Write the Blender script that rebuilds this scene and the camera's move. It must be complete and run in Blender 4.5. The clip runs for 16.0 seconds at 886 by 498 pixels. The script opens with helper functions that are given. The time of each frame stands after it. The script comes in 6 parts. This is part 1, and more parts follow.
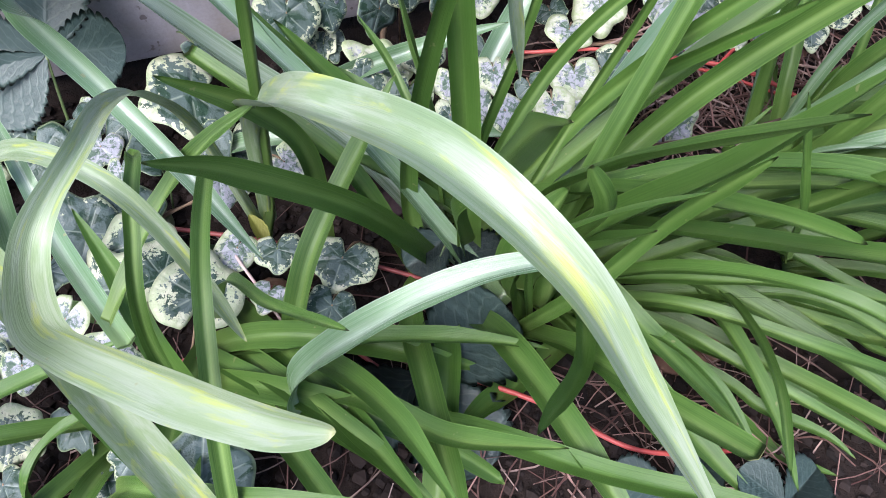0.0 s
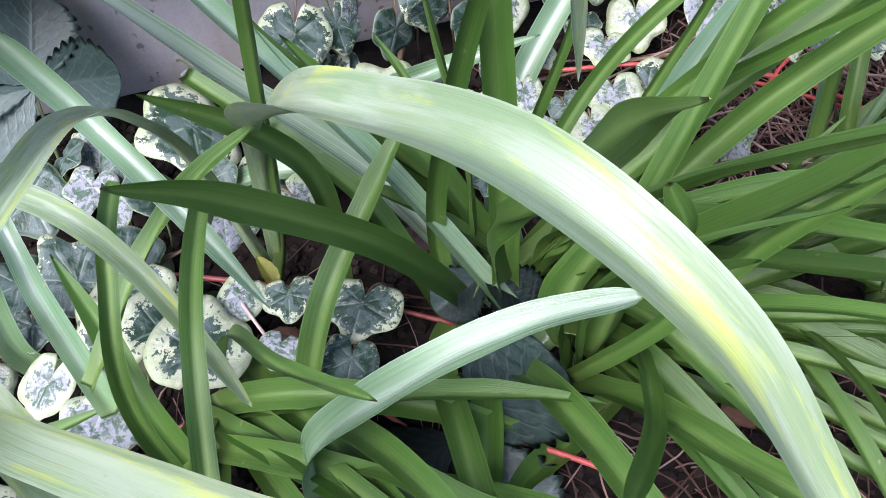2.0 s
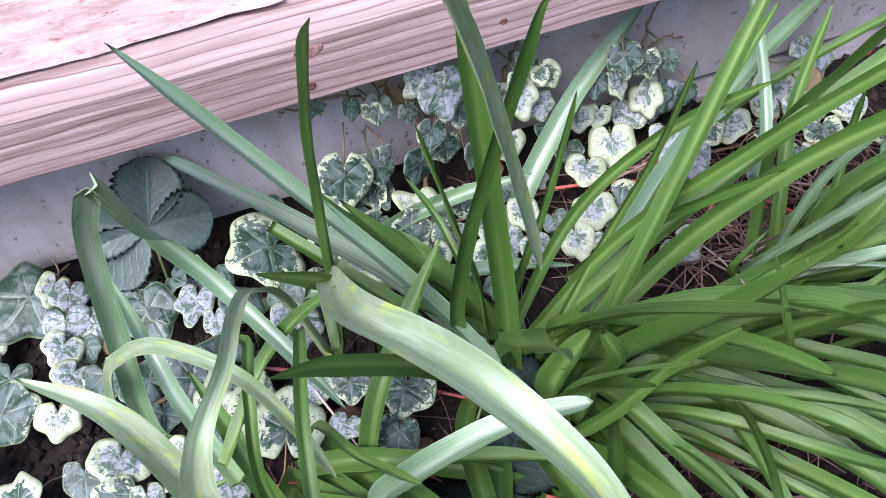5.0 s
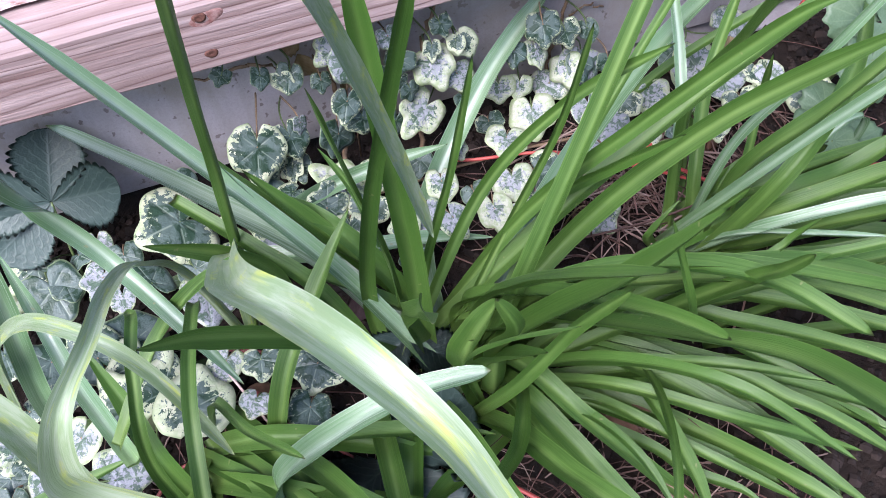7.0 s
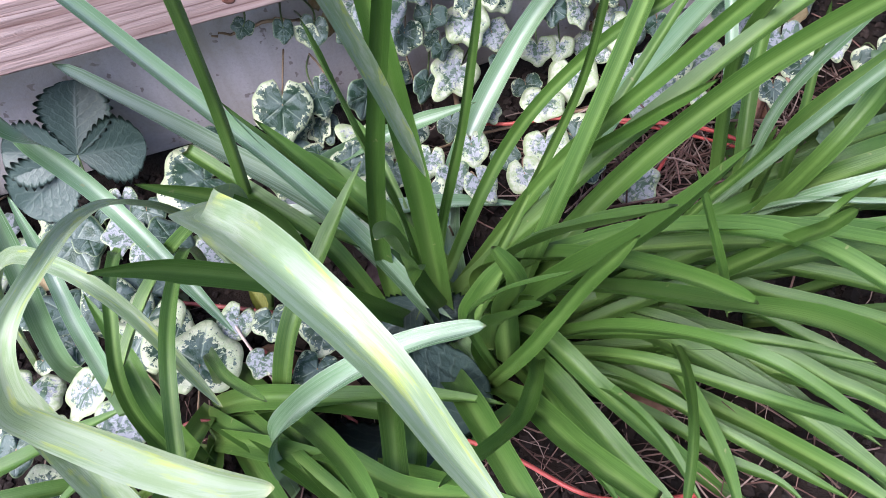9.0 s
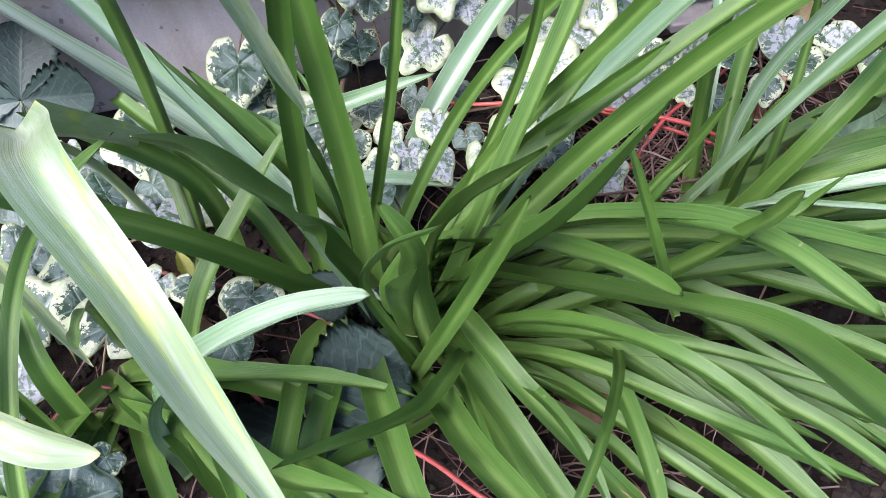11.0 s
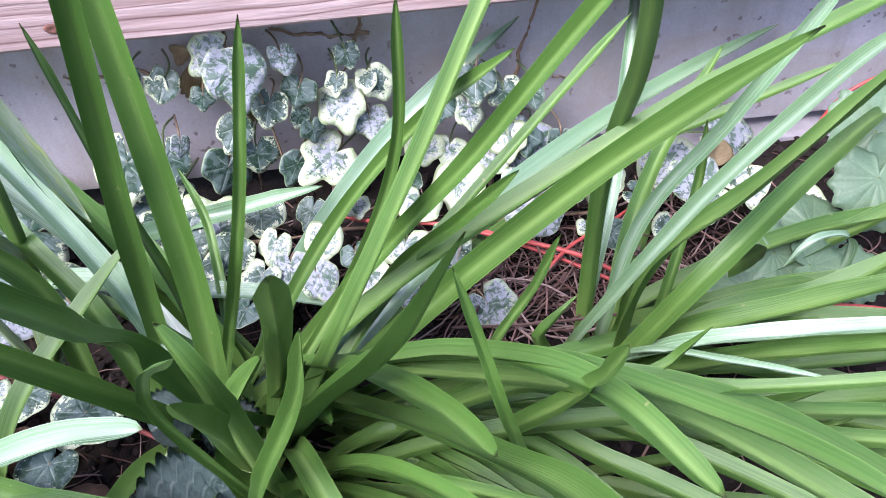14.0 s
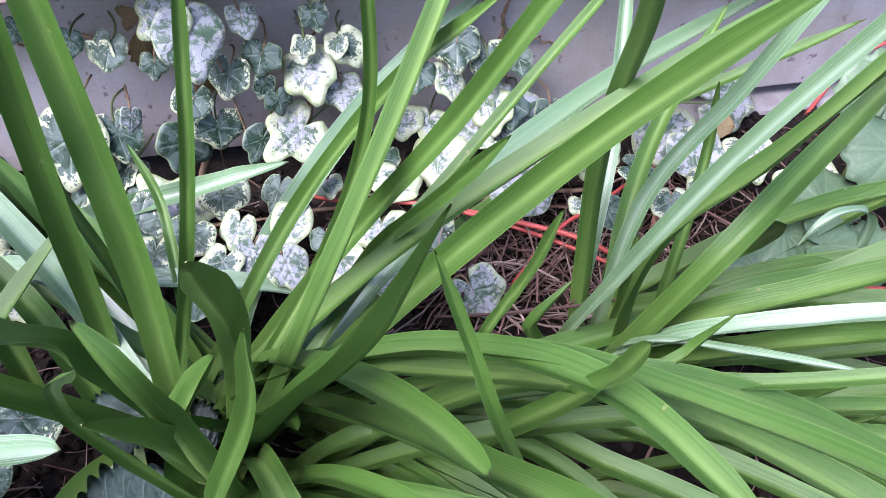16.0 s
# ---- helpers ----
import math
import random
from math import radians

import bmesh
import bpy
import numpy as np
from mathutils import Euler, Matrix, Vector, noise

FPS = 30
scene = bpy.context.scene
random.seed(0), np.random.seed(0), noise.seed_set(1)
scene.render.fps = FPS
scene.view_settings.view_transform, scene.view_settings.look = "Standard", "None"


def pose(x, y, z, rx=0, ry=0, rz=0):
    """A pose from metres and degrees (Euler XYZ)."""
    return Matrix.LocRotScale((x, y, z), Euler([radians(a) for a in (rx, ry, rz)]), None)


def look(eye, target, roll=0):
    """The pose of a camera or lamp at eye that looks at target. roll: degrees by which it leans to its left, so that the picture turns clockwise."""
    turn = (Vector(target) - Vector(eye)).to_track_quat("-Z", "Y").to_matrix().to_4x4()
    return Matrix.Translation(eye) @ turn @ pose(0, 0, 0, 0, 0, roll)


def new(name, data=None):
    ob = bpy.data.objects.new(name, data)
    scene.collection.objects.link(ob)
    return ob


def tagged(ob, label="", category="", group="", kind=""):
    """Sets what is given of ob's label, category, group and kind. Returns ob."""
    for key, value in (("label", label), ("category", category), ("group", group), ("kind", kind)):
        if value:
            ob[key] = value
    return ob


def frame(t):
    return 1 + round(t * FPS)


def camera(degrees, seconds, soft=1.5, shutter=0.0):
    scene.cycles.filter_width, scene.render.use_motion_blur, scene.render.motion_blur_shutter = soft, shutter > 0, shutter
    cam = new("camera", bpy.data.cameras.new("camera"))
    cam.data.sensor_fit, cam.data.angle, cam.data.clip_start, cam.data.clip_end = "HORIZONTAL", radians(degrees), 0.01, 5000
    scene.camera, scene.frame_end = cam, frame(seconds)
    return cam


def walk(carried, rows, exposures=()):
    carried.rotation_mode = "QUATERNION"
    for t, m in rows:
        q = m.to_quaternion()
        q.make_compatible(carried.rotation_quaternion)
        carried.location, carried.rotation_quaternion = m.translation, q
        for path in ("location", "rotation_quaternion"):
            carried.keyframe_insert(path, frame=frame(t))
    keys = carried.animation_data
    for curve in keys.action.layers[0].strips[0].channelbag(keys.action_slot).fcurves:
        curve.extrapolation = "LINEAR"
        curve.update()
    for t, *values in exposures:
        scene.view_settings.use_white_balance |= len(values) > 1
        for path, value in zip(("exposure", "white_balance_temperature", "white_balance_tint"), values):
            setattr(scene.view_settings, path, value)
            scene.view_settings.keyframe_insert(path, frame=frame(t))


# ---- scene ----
cam = camera(59.6, 16.0, soft=0.9)
PATH = [
    (0, (-0.0668, -0.2035, 0.3857), (-0.0096, 0.0593, -0.0358), -3.11),
    (0.5, (-0.0694, -0.1979, 0.3761), (-0.0130, 0.0685, -0.0432), -3.00),
    (1, (-0.0706, -0.1879, 0.3630), (-0.0145, 0.0845, -0.0526), -3.67),
    (1.5, (-0.0685, -0.1805, 0.3538), (-0.0143, 0.0988, -0.0573), -4.88),
    (2, (-0.0688, -0.1734, 0.3432), (-0.0152, 0.1118, -0.0639), -6.05),
    (2.5, (-0.0702, -0.1747, 0.3621), (-0.0193, 0.1091, -0.0463), -7.09),
    (3, (-0.0691, -0.1871, 0.4159), (-0.0190, 0.0989, 0.0088), -7.15),
    (3.5, (-0.0650, -0.1960, 0.4431), (-0.0135, 0.0993, 0.0429), -8.44),
    (3.7, (-0.0641, -0.1982, 0.4522), (-0.0152, 0.0983, 0.0526), -8.94),
    (5.8, (-0.0628, -0.2207, 0.4763), (-0.0232, 0.0823, 0.0806), -11.19),
    (6, (-0.0588, -0.2235, 0.4723), (-0.0189, 0.0774, 0.0750), -11.25),
    (6.5, (-0.0420, -0.2286, 0.4639), (-0.0003, 0.0656, 0.0617), -11.02),
    (7, (-0.0362, -0.2190, 0.4608), (0.0257, 0.0654, 0.0543), -7.73),
    (7.5, (-0.0225, -0.2227, 0.4566), (0.0462, 0.0599, 0.0500), -6.85),
    (8, (-0.0137, -0.2259, 0.4530), (0.0377, 0.0610, 0.0468), -9.60),
    (8.2, (-0.0149, -0.2307, 0.4479), (0.0279, 0.0622, 0.0449), -10.92),
    (10.3, (0.0208, -0.2309, 0.3852), (0.0193, 0.0676, -0.0159), -12.25),
    (10.5, (0.0267, -0.2318, 0.3815), (0.0235, 0.0682, -0.0184), -12.22),
    (11, (0.0413, -0.2334, 0.3714), (0.0396, 0.0754, -0.0218), -11.03),
    (11.5, (0.0573, -0.2343, 0.3651), (0.0567, 0.0927, -0.0131), -9.77),
    (12, (0.0742, -0.2340, 0.3626), (0.0764, 0.1127, 0.0025), -8.84),
    (12.5, (0.0821, -0.2304, 0.3557), (0.0893, 0.1239, 0.0030), -7.52),
    (13, (0.0892, -0.2255, 0.3514), (0.1028, 0.1328, 0.0029), -6.02),
    (13.5, (0.0946, -0.2207, 0.3505), (0.1134, 0.1395, 0.0042), -4.70),
    (14, (0.1009, -0.2151, 0.3461), (0.1223, 0.1458, 0.0008), -4.12),
    (14.5, (0.1040, -0.2104, 0.3434), (0.1263, 0.1497, -0.0028), -4.02),
    (15, (0.1108, -0.2018, 0.3382), (0.1303, 0.1535, -0.0130), -4.27),
    (15.5, (0.1143, -0.1919, 0.3328), (0.1341, 0.1585, -0.0233), -4.43),
    (16, (0.1024, -0.1862, 0.3163), (0.1354, 0.1662, -0.0369), -3.31),
]
walk(cam, [(t, look(eye, target, roll)) for t, eye, target, roll in PATH], [(0, 1.06, 5900, 20), (3.5, 1.05, 5800, 21), (6, 1.03, 5800, 21), (8, 1.12, 5800, 20), (10.5, 1.2, 6000, 18), (11.5, 1.47, 5950, 20), (12.5, 1.6, 5850, 22), (14.5, 1.68, 5750, 24), (16, 1.55, 5750, 24)])

# ---- light ----
SUN_AZIMUTH, SUN_HEIGHT = 228.0, 55.0
world = bpy.data.worlds.new("sky")
scene.world = world
world.use_nodes = True
wn = world.node_tree.nodes
sky = wn.new("ShaderNodeTexSky")
sky.sky_type = "NISHITA"
sky.sun_disc = False
sky.dust_density, sky.air_density = 3.0, 1.0
sky.sun_elevation, sky.sun_rotation = radians(SUN_HEIGHT), radians(SUN_AZIMUTH)
wn["Background"].inputs["Strength"].default_value = 0.13
world.node_tree.links.new(sky.outputs[0], wn["Background"].inputs["Color"])
sun_data = bpy.data.lights.new("sun", "SUN")
sun_data.energy, sun_data.angle, sun_data.color = 2.7, radians(40), (1.0, 0.965, 0.91)
sun = new("sun", sun_data)
_a, _h = radians(SUN_AZIMUTH), radians(SUN_HEIGHT)
sun.matrix_world = look((2 * math.sin(_a) * math.cos(_h), 2 * math.cos(_a) * math.cos(_h), 2 * math.sin(_h)), (0, 0, 0))


# ---- materials ----
class Nodes:
    """A small wrapper for node materials."""

    def __init__(self, name):
        self.mat = bpy.data.materials.new(name)
        self.mat.use_nodes = True
        self.tree = self.mat.node_tree
        self.bsdf = self.tree.nodes["Principled BSDF"]

    def add(self, kind, **values):
        n = self.tree.nodes.new(kind)
        for key, v in values.items():
            n.inputs[key].default_value = v
        return n

    def link(self, a, b):
        self.tree.links.new(a, b)

    def uv(self):
        return self.add("ShaderNodeTexCoord").outputs["UV"]

    def place(self):
        return self.add("ShaderNodeTexCoord").outputs["Object"]

    def scaled(self, vec, s):
        n = self.add("ShaderNodeMapping")
        n.inputs["Scale"].default_value = s
        self.link(vec, n.inputs["Vector"])
        return n.outputs[0]

    def noise(self, vec, scale, detail=4.0, rough=0.55, distort=0.0):
        n = self.add("ShaderNodeTexNoise", Scale=scale, Detail=detail, Roughness=rough, Distortion=distort)
        self.link(vec, n.inputs["Vector"])
        return n.outputs["Fac"]

    def ramp(self, fac, *stops):
        n = self.add("ShaderNodeValToRGB")
        e = n.color_ramp.elements
        while len(e) < len(stops):
            e.new(0.5)
        for el, (p, c) in zip(e, stops):
            el.position = p
            el.color = (c, c, c, 1) if isinstance(c, (int, float)) else (*c, 1)
        self.link(fac, n.inputs["Fac"])
        return n.outputs["Color"]

    def mix(self, fac, a, b, blend="MIX"):
        n = self.tree.nodes.new("ShaderNodeMix")
        n.data_type, n.blend_type = "RGBA", blend
        for sock, v in ((n.inputs[0], fac), (n.inputs[6], a), (n.inputs[7], b)):
            if isinstance(v, bpy.types.NodeSocket):
                self.link(v, sock)
            elif isinstance(v, tuple):
                sock.default_value = (*v, 1)
            else:
                sock.default_value = v
        return n.outputs[2]

    def math(self, op, a, b=0.0):
        n = self.tree.nodes.new("ShaderNodeMath")
        n.operation = op
        for sock, v in zip(n.inputs, (a, b)):
            if isinstance(v, bpy.types.NodeSocket):
                self.link(v, sock)
            else:
                sock.default_value = v
        return n.outputs[0]

    def random(self):
        return self.add("ShaderNodeObjectInfo").outputs["Random"]

    def split(self, vec):
        n = self.add("ShaderNodeSeparateXYZ")
        self.link(vec, n.inputs[0])
        return n.outputs

    def bump(self, height, strength, distance):
        n = self.add("ShaderNodeBump", Strength=strength, Distance=distance)
        self.link(height, n.inputs["Height"])
        self.link(n.outputs[0], self.bsdf.inputs["Normal"])

    def base(self, colour):
        self.link(colour, self.bsdf.inputs["Base Color"])

    def gloss(self, rough, spec=0.5):
        if isinstance(rough, bpy.types.NodeSocket):
            self.link(rough, self.bsdf.inputs["Roughness"])
        else:
            self.bsdf.inputs["Roughness"].default_value = rough
        self.bsdf.inputs["Specular IOR Level"].default_value = spec

    def leafy(self, colour, amount):
        """Lets some light through the blade."""
        tr = self.add("ShaderNodeBsdfTranslucent")
        self.link(colour, tr.inputs["Color"])
        mx = self.add("ShaderNodeMixShader", Fac=amount)
        self.link(self.bsdf.outputs[0], mx.inputs[1])
        self.link(tr.outputs[0], mx.inputs[2])
        self.link(mx.outputs[0], self.tree.nodes["Material Output"].inputs["Surface"])


def strap_material(name, deep, mid, base_tone, streak=0.0, streak_tone=(0.5, 0.55, 0.08), pale=(0.2, 0.36, 0.1), rough=0.36, lines=0.3, shine=0.42, lets_in=0.12, band_by=0.62):
    """Fleshy strap leaf: u runs across, v along the blade."""
    n = Nodes(name)
    uv = n.uv()
    u, v, _ = n.split(uv)
    seed = n.add("ShaderNodeVectorMath")
    seed.operation = "ADD"
    n.link(uv, seed.inputs[0])
    comb = n.add("ShaderNodeCombineXYZ")
    n.link(n.math("MULTIPLY", n.random(), 60.0), comb.inputs[0])
    n.link(n.math("MULTIPLY", n.random(), 23.0), comb.inputs[1])
    n.link(comb.outputs[0], seed.inputs[1])
    suv = seed.outputs[0]
    fibre = n.noise(n.scaled(suv, (17, 0.7, 1)), 1.0, 4.0, 0.7)
    fine = n.noise(n.scaled(suv, (60, 9.0, 1)), 1.0, 3.0, 0.7)
    blot = n.noise(n.place(), 55.0, 4.0, 0.6)
    broad = n.noise(n.scaled(suv, (3.0, 3.5, 1)), 1.0, 3.0, 0.5)
    tone = n.mix(n.ramp(broad, (0.3, 0.0), (0.7, 1.0)), deep, mid)
    tone = n.mix(n.math("MULTIPLY", n.ramp(fibre, (0.42, 0.0), (0.68, 1.0)), lines), tone, pale)
    tone = n.mix(n.math("MULTIPLY", n.ramp(fine, (0.5, 0.0), (0.75, 1.0)), lines * 0.7), tone, pale)
    tone = n.mix(n.math("MULTIPLY", n.ramp(blot, (0.35, 0.0), (0.7, 1.0)), 0.3), tone, deep)
    # paler channel down the middle (painted sheen on bluish and silvery blades), thin pale margin
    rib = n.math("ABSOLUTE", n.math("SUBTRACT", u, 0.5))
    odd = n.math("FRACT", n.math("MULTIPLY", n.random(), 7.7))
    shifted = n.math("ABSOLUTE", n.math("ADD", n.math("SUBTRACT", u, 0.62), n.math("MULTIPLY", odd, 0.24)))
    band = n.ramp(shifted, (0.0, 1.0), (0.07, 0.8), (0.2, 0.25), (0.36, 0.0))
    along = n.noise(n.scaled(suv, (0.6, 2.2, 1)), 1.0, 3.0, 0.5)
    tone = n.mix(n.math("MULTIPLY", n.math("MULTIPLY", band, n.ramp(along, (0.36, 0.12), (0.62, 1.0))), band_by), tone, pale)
    veinlet = n.math("SINE", n.math("MULTIPLY", n.math("ADD", u, n.math("MULTIPLY", broad, 0.02)), 118.0))
    tone = n.mix(n.math("MULTIPLY", n.ramp(veinlet, (0.3, 0.0), (1.0, 1.0)), lines * 0.14), tone, deep)
    tone = n.mix(n.math("MULTIPLY", n.ramp(rib, (0.468, 0.0), (0.495, 1.0)), 0.4), tone, pale)
    # each blade a little different, yellower towards its base
    tone = n.mix(n.math("MULTIPLY", n.random(), 0.5), tone, mid)
    tone = n.mix(n.ramp(odd, (0.5, 0.0), (0.95, 0.2)), tone, (deep[0] * 0.7, deep[1] * 0.85, deep[2] * 0.85))
    tone = n.mix(n.ramp(v, (0.0, 0.8), (0.16, 0.15), (0.4, 0.0)), tone, base_tone)
    if streak:
        st = n.noise(n.scaled(suv, (3.4, 15.0, 1)), 1.0, 5.0, 0.6, 0.6)
        st2 = n.noise(n.scaled(suv, (5.5, 14.0, 1)), 1.0, 4.0, 0.6, 0.5)
        tone = n.mix(n.math("MULTIPLY", n.ramp(st2, (0.44, 0.0), (0.62, 0.6)), streak), tone, (0.42, 0.47, 0.37))
        tone = n.mix(n.math("MULTIPLY", n.ramp(st, (0.55, 0.0), (0.68, 0.8)), streak), tone, streak_tone)
    # pale papery tip
    tone = n.mix(n.ramp(v, (0.991, 0.0), (0.998, 0.75)), tone, (0.32, 0.33, 0.15))
    # dry brown scars and specks
    sc = n.noise(n.scaled(n.place(), (1, 1, 1)), 160.0, 2.0)
    tone = n.mix(n.math("MULTIPLY", n.ramp(sc, (0.73, 0.0), (0.78, 1.0)), 0.5), tone, (0.3, 0.28, 0.14))
    n.base(tone)
    n.gloss(n.ramp(fibre, (0.2, rough - 0.06), (0.8, rough + 0.08)), shine)
    n.bump(n.math("ADD", fibre, n.math("ADD", n.math("MULTIPLY", blot, 0.35), n.math("ADD", n.math("MULTIPLY", fine, 0.4), n.math("MULTIPLY", veinlet, lines * 0.1)))), 0.26, 0.0012)
    n.leafy(tone, lets_in)
    return n.mat


GREEN = strap_material("strap_leaf_green", (0.034, 0.092, 0.012), (0.071, 0.162, 0.025), (0.145, 0.225, 0.05), pale=(0.235, 0.36, 0.1), lets_in=0.2, band_by=0.85)
# pale tone and strong band add the whitish sky gloss as colour
BLUE_GREEN = strap_material("strap_leaf_bluish_sheen", (0.085, 0.18, 0.065), (0.16, 0.28, 0.135), (0.18, 0.28, 0.09), pale=(0.48, 0.57, 0.46), rough=0.24, shine=1.0, lets_in=0.1, band_by=0.9)
STREAKED = strap_material("strap_leaf_streaked", (0.17, 0.26, 0.11), (0.26, 0.35, 0.18), (0.18, 0.29, 0.08), 0.85, (0.46, 0.52, 0.06), pale=(0.4, 0.48, 0.32), rough=0.36, lines=0.14, shine=0.6, band_by=0.5)
# lighter copy of the bluish leaf: sky reflection painted into its tones
SILVER_SHEEN = strap_material("strap_leaf_silver_sheen", (0.16, 0.27, 0.12), (0.3, 0.41, 0.26), (0.2, 0.3, 0.12), pale=(0.66, 0.73, 0.64), rough=0.26, lines=0.4, shine=0.9, lets_in=0.1, band_by=1.0)


def ivy_material(name, frosted, margin):
    """Variegated ivy: u runs from the middle of the blade to its edge, v is the nearness of a vein."""
    n = Nodes(name)
    uv = n.uv()
    edge, vein, _ = n.split(uv)
    pl = n.place()
    r = n.random()
    shift = n.add("ShaderNodeVectorMath")
    shift.operation = "ADD"
    n.link(pl, shift.inputs[0])
    comb = n.add("ShaderNodeCombineXYZ")
    n.link(n.math("MULTIPLY", r, 7.0), comb.inputs[0])
    n.link(n.math("MULTIPLY", r, 3.0), comb.inputs[1])
    n.link(comb.outputs[0], shift.inputs[1])
    p = shift.outputs[0]
    patch = n.noise(p, 3.2, 4.0, 0.6, 0.9)
    fleck = n.noise(p, 9.0, 4.0, 0.65, 0.5)
    wob = n.noise(p, 5.5, 5.0, 0.7, 0.6)
    wob = n.math("ADD", n.math("MULTIPLY", wob, 0.6), n.math("MULTIPLY", n.noise(p, 17.0, 3.0, 0.7), 0.4))
    reach = n.math("ADD", edge, n.math("MULTIPLY", n.math("SUBTRACT", wob, 0.5), 2.6))
    # some leaves are nearly all cream, some nearly all green
    own = n.math("SUBTRACT", n.math("FRACT", n.math("MULTIPLY", r, 17.3)), 0.5)
    reach = n.math("ADD", reach, n.math("MULTIPLY", own, 0.75))
    if frosted:
        heart = n.mix(n.ramp(patch, (0.4, 0.0), (0.46, 1.0)), (0.075, 0.13, 0.085), (0.36, 0.375, 0.415))
        heart = n.mix(n.ramp(fleck, (0.5, 0.0), (0.56, 0.85)), heart, (0.09, 0.15, 0.095))
        rim = n.mix(n.ramp(fleck, (0.42, 0.0), (0.6, 0.7)), (0.56, 0.58, 0.46), (0.3, 0.41, 0.18))
        tone = n.mix(n.ramp(reach, (margin - 0.2, 0.0), (margin - 0.12, 1.0)), heart, rim)
        tone = n.mix(n.ramp(n.math("ADD", edge, n.math("MULTIPLY", own, 0.12)), (0.88, 0.0), (0.97, 0.45)), tone, (0.4, 0.5, 0.22))
    else:
        heart = n.mix(n.ramp(patch, (0.44, 0.0), (0.52, 1.0)), (0.026, 0.062, 0.036), (0.1, 0.145, 0.128))
        heart = n.mix(n.ramp(fleck, (0.59, 0.0), (0.66, 0.4)), heart, (0.26, 0.31, 0.28))
        rim = n.mix(n.ramp(fleck, (0.4, 0.0), (0.6, 0.6)), (0.6, 0.62, 0.45), (0.36, 0.46, 0.24))
        tone = n.mix(n.ramp(reach, (margin, 0.0), (margin + 0.05, 1.0)), heart, rim)
        tone = n.mix(n.ramp(edge, (0.93, 0.0), (0.98, 0.55)), tone, (0.33, 0.42, 0.22))
    tone = n.mix(n.math("MULTIPLY", n.ramp(vein, (0.62, 0.0), (0.95, 1.0)), 0.6), tone, (0.36, 0.43, 0.34))
    n.base(tone)
    n.gloss(0.42, 0.5)
    n.bump(n.math("SUBTRACT", fleck, n.math("MULTIPLY", vein, 1.5)), 0.2, 0.03)
    n.leafy(tone, 0.12)
    return n.mat


IVY, IVY_PALE = ivy_material("ivy_variegated", False, 0.985), ivy_material("ivy_pale", True, 0.95)


def simple_leaf(name, dark, light, veins, rough=0.5):
    """Pinnate leaf: u across, v along, side veins slanting to the tip."""
    n = Nodes(name)
    u, v, _ = n.split(n.uv())
    pl = n.place()
    au = n.math("ABSOLUTE", n.math("MULTIPLY", n.math("SUBTRACT", u, 0.5), 2.0))
    ph = n.math("FRACT", n.math("MULTIPLY", n.math("SUBTRACT", v, n.math("MULTIPLY", au, 0.4)), 7.0))
    side = n.math("SUBTRACT", 1.0, n.math("MULTIPLY", n.math("ABSOLUTE", n.math("SUBTRACT", ph, 0.5)), 6.0))
    mid = n.math("SUBTRACT", 1.0, n.math("MULTIPLY", au, 16.0))
    vein = n.math("MAXIMUM", n.math("MAXIMUM", side, mid), 0.0)
    f = n.noise(pl, 22.0, 3.0)
    g = n.noise(pl, 4.0, 3.0)
    tone = n.mix(n.ramp(g, (0.3, 0.0), (0.7, 1.0)), dark, light)
    tone = n.mix(n.math("MULTIPLY", n.ramp(f, (0.35, 0.0), (0.65, 1.0)), 0.3), tone, dark)
    tone = n.mix(n.math("MULTIPLY", n.random(), 0.4), tone, light)
    tone = n.mix(n.math("MULTIPLY", vein, 0.28), tone, veins)
    n.base(tone)
    n.gloss(rough, 0.6)
    n.bump(n.math("SUBTRACT", n.math("MULTIPLY", f, 0.4), n.math("MULTIPLY", vein, 0.6)), 0.12, 0.01)
    n.leafy(tone, 0.12)
    return n.mat


BERRY = simple_leaf("strawberry_leaf", (0.04, 0.076, 0.064), (0.08, 0.124, 0.108), (0.18, 0.235, 0.2), 0.45)
DEAD = simple_leaf("dead_leaf", (0.36, 0.26, 0.13), (0.58, 0.48, 0.29), (0.32, 0.2, 0.1), 0.7)


def plain(name, a, b, scale, rough, bump=0.3, distance=0.001):
    n = Nodes(name)
    f = n.noise(n.place(), scale, 5.0, 0.65)
    n.base(n.mix(n.ramp(f, (0.3, 0.0), (0.7, 1.0)), a, b))
    n.gloss(rough, 0.4)
    n.bump(f, bump, distance)
    return n.mat


def island(name, tones, rough=0.75):
    """A tone for each loose piece."""
    n = Nodes(name)
    r = n.add("ShaderNodeNewGeometry").outputs["Random Per Island"]
    stops = [(i / max(1, len(tones) - 1), c) for i, c in enumerate(tones)]
    f = n.noise(n.place(), 240.0, 3.0)
    n.base(n.mix(n.math("MULTIPLY", f, 0.45), n.ramp(r, *stops), tones[0]))
    n.gloss(rough, 0.3)
    n.bump(f, 0.4, 0.001)
    return n.mat


def soil_material():
    n = Nodes("soil")
    pl = n.place()
    f = n.noise(pl, 130.0, 8.0, 0.7)
    g = n.noise(pl, 18.0, 4.0)
    tone = n.mix(n.ramp(f, (0.3, 0.0), (0.72, 1.0)), (0.007, 0.005, 0.004), (0.036, 0.025, 0.02))
    tone = n.mix(n.math("MULTIPLY", g, 0.5), tone, (0.022, 0.015, 0.013))
    n.base(tone)
    n.gloss(0.9, 0.2)
    n.bump(f, 0.9, 0.004)
    return n.mat


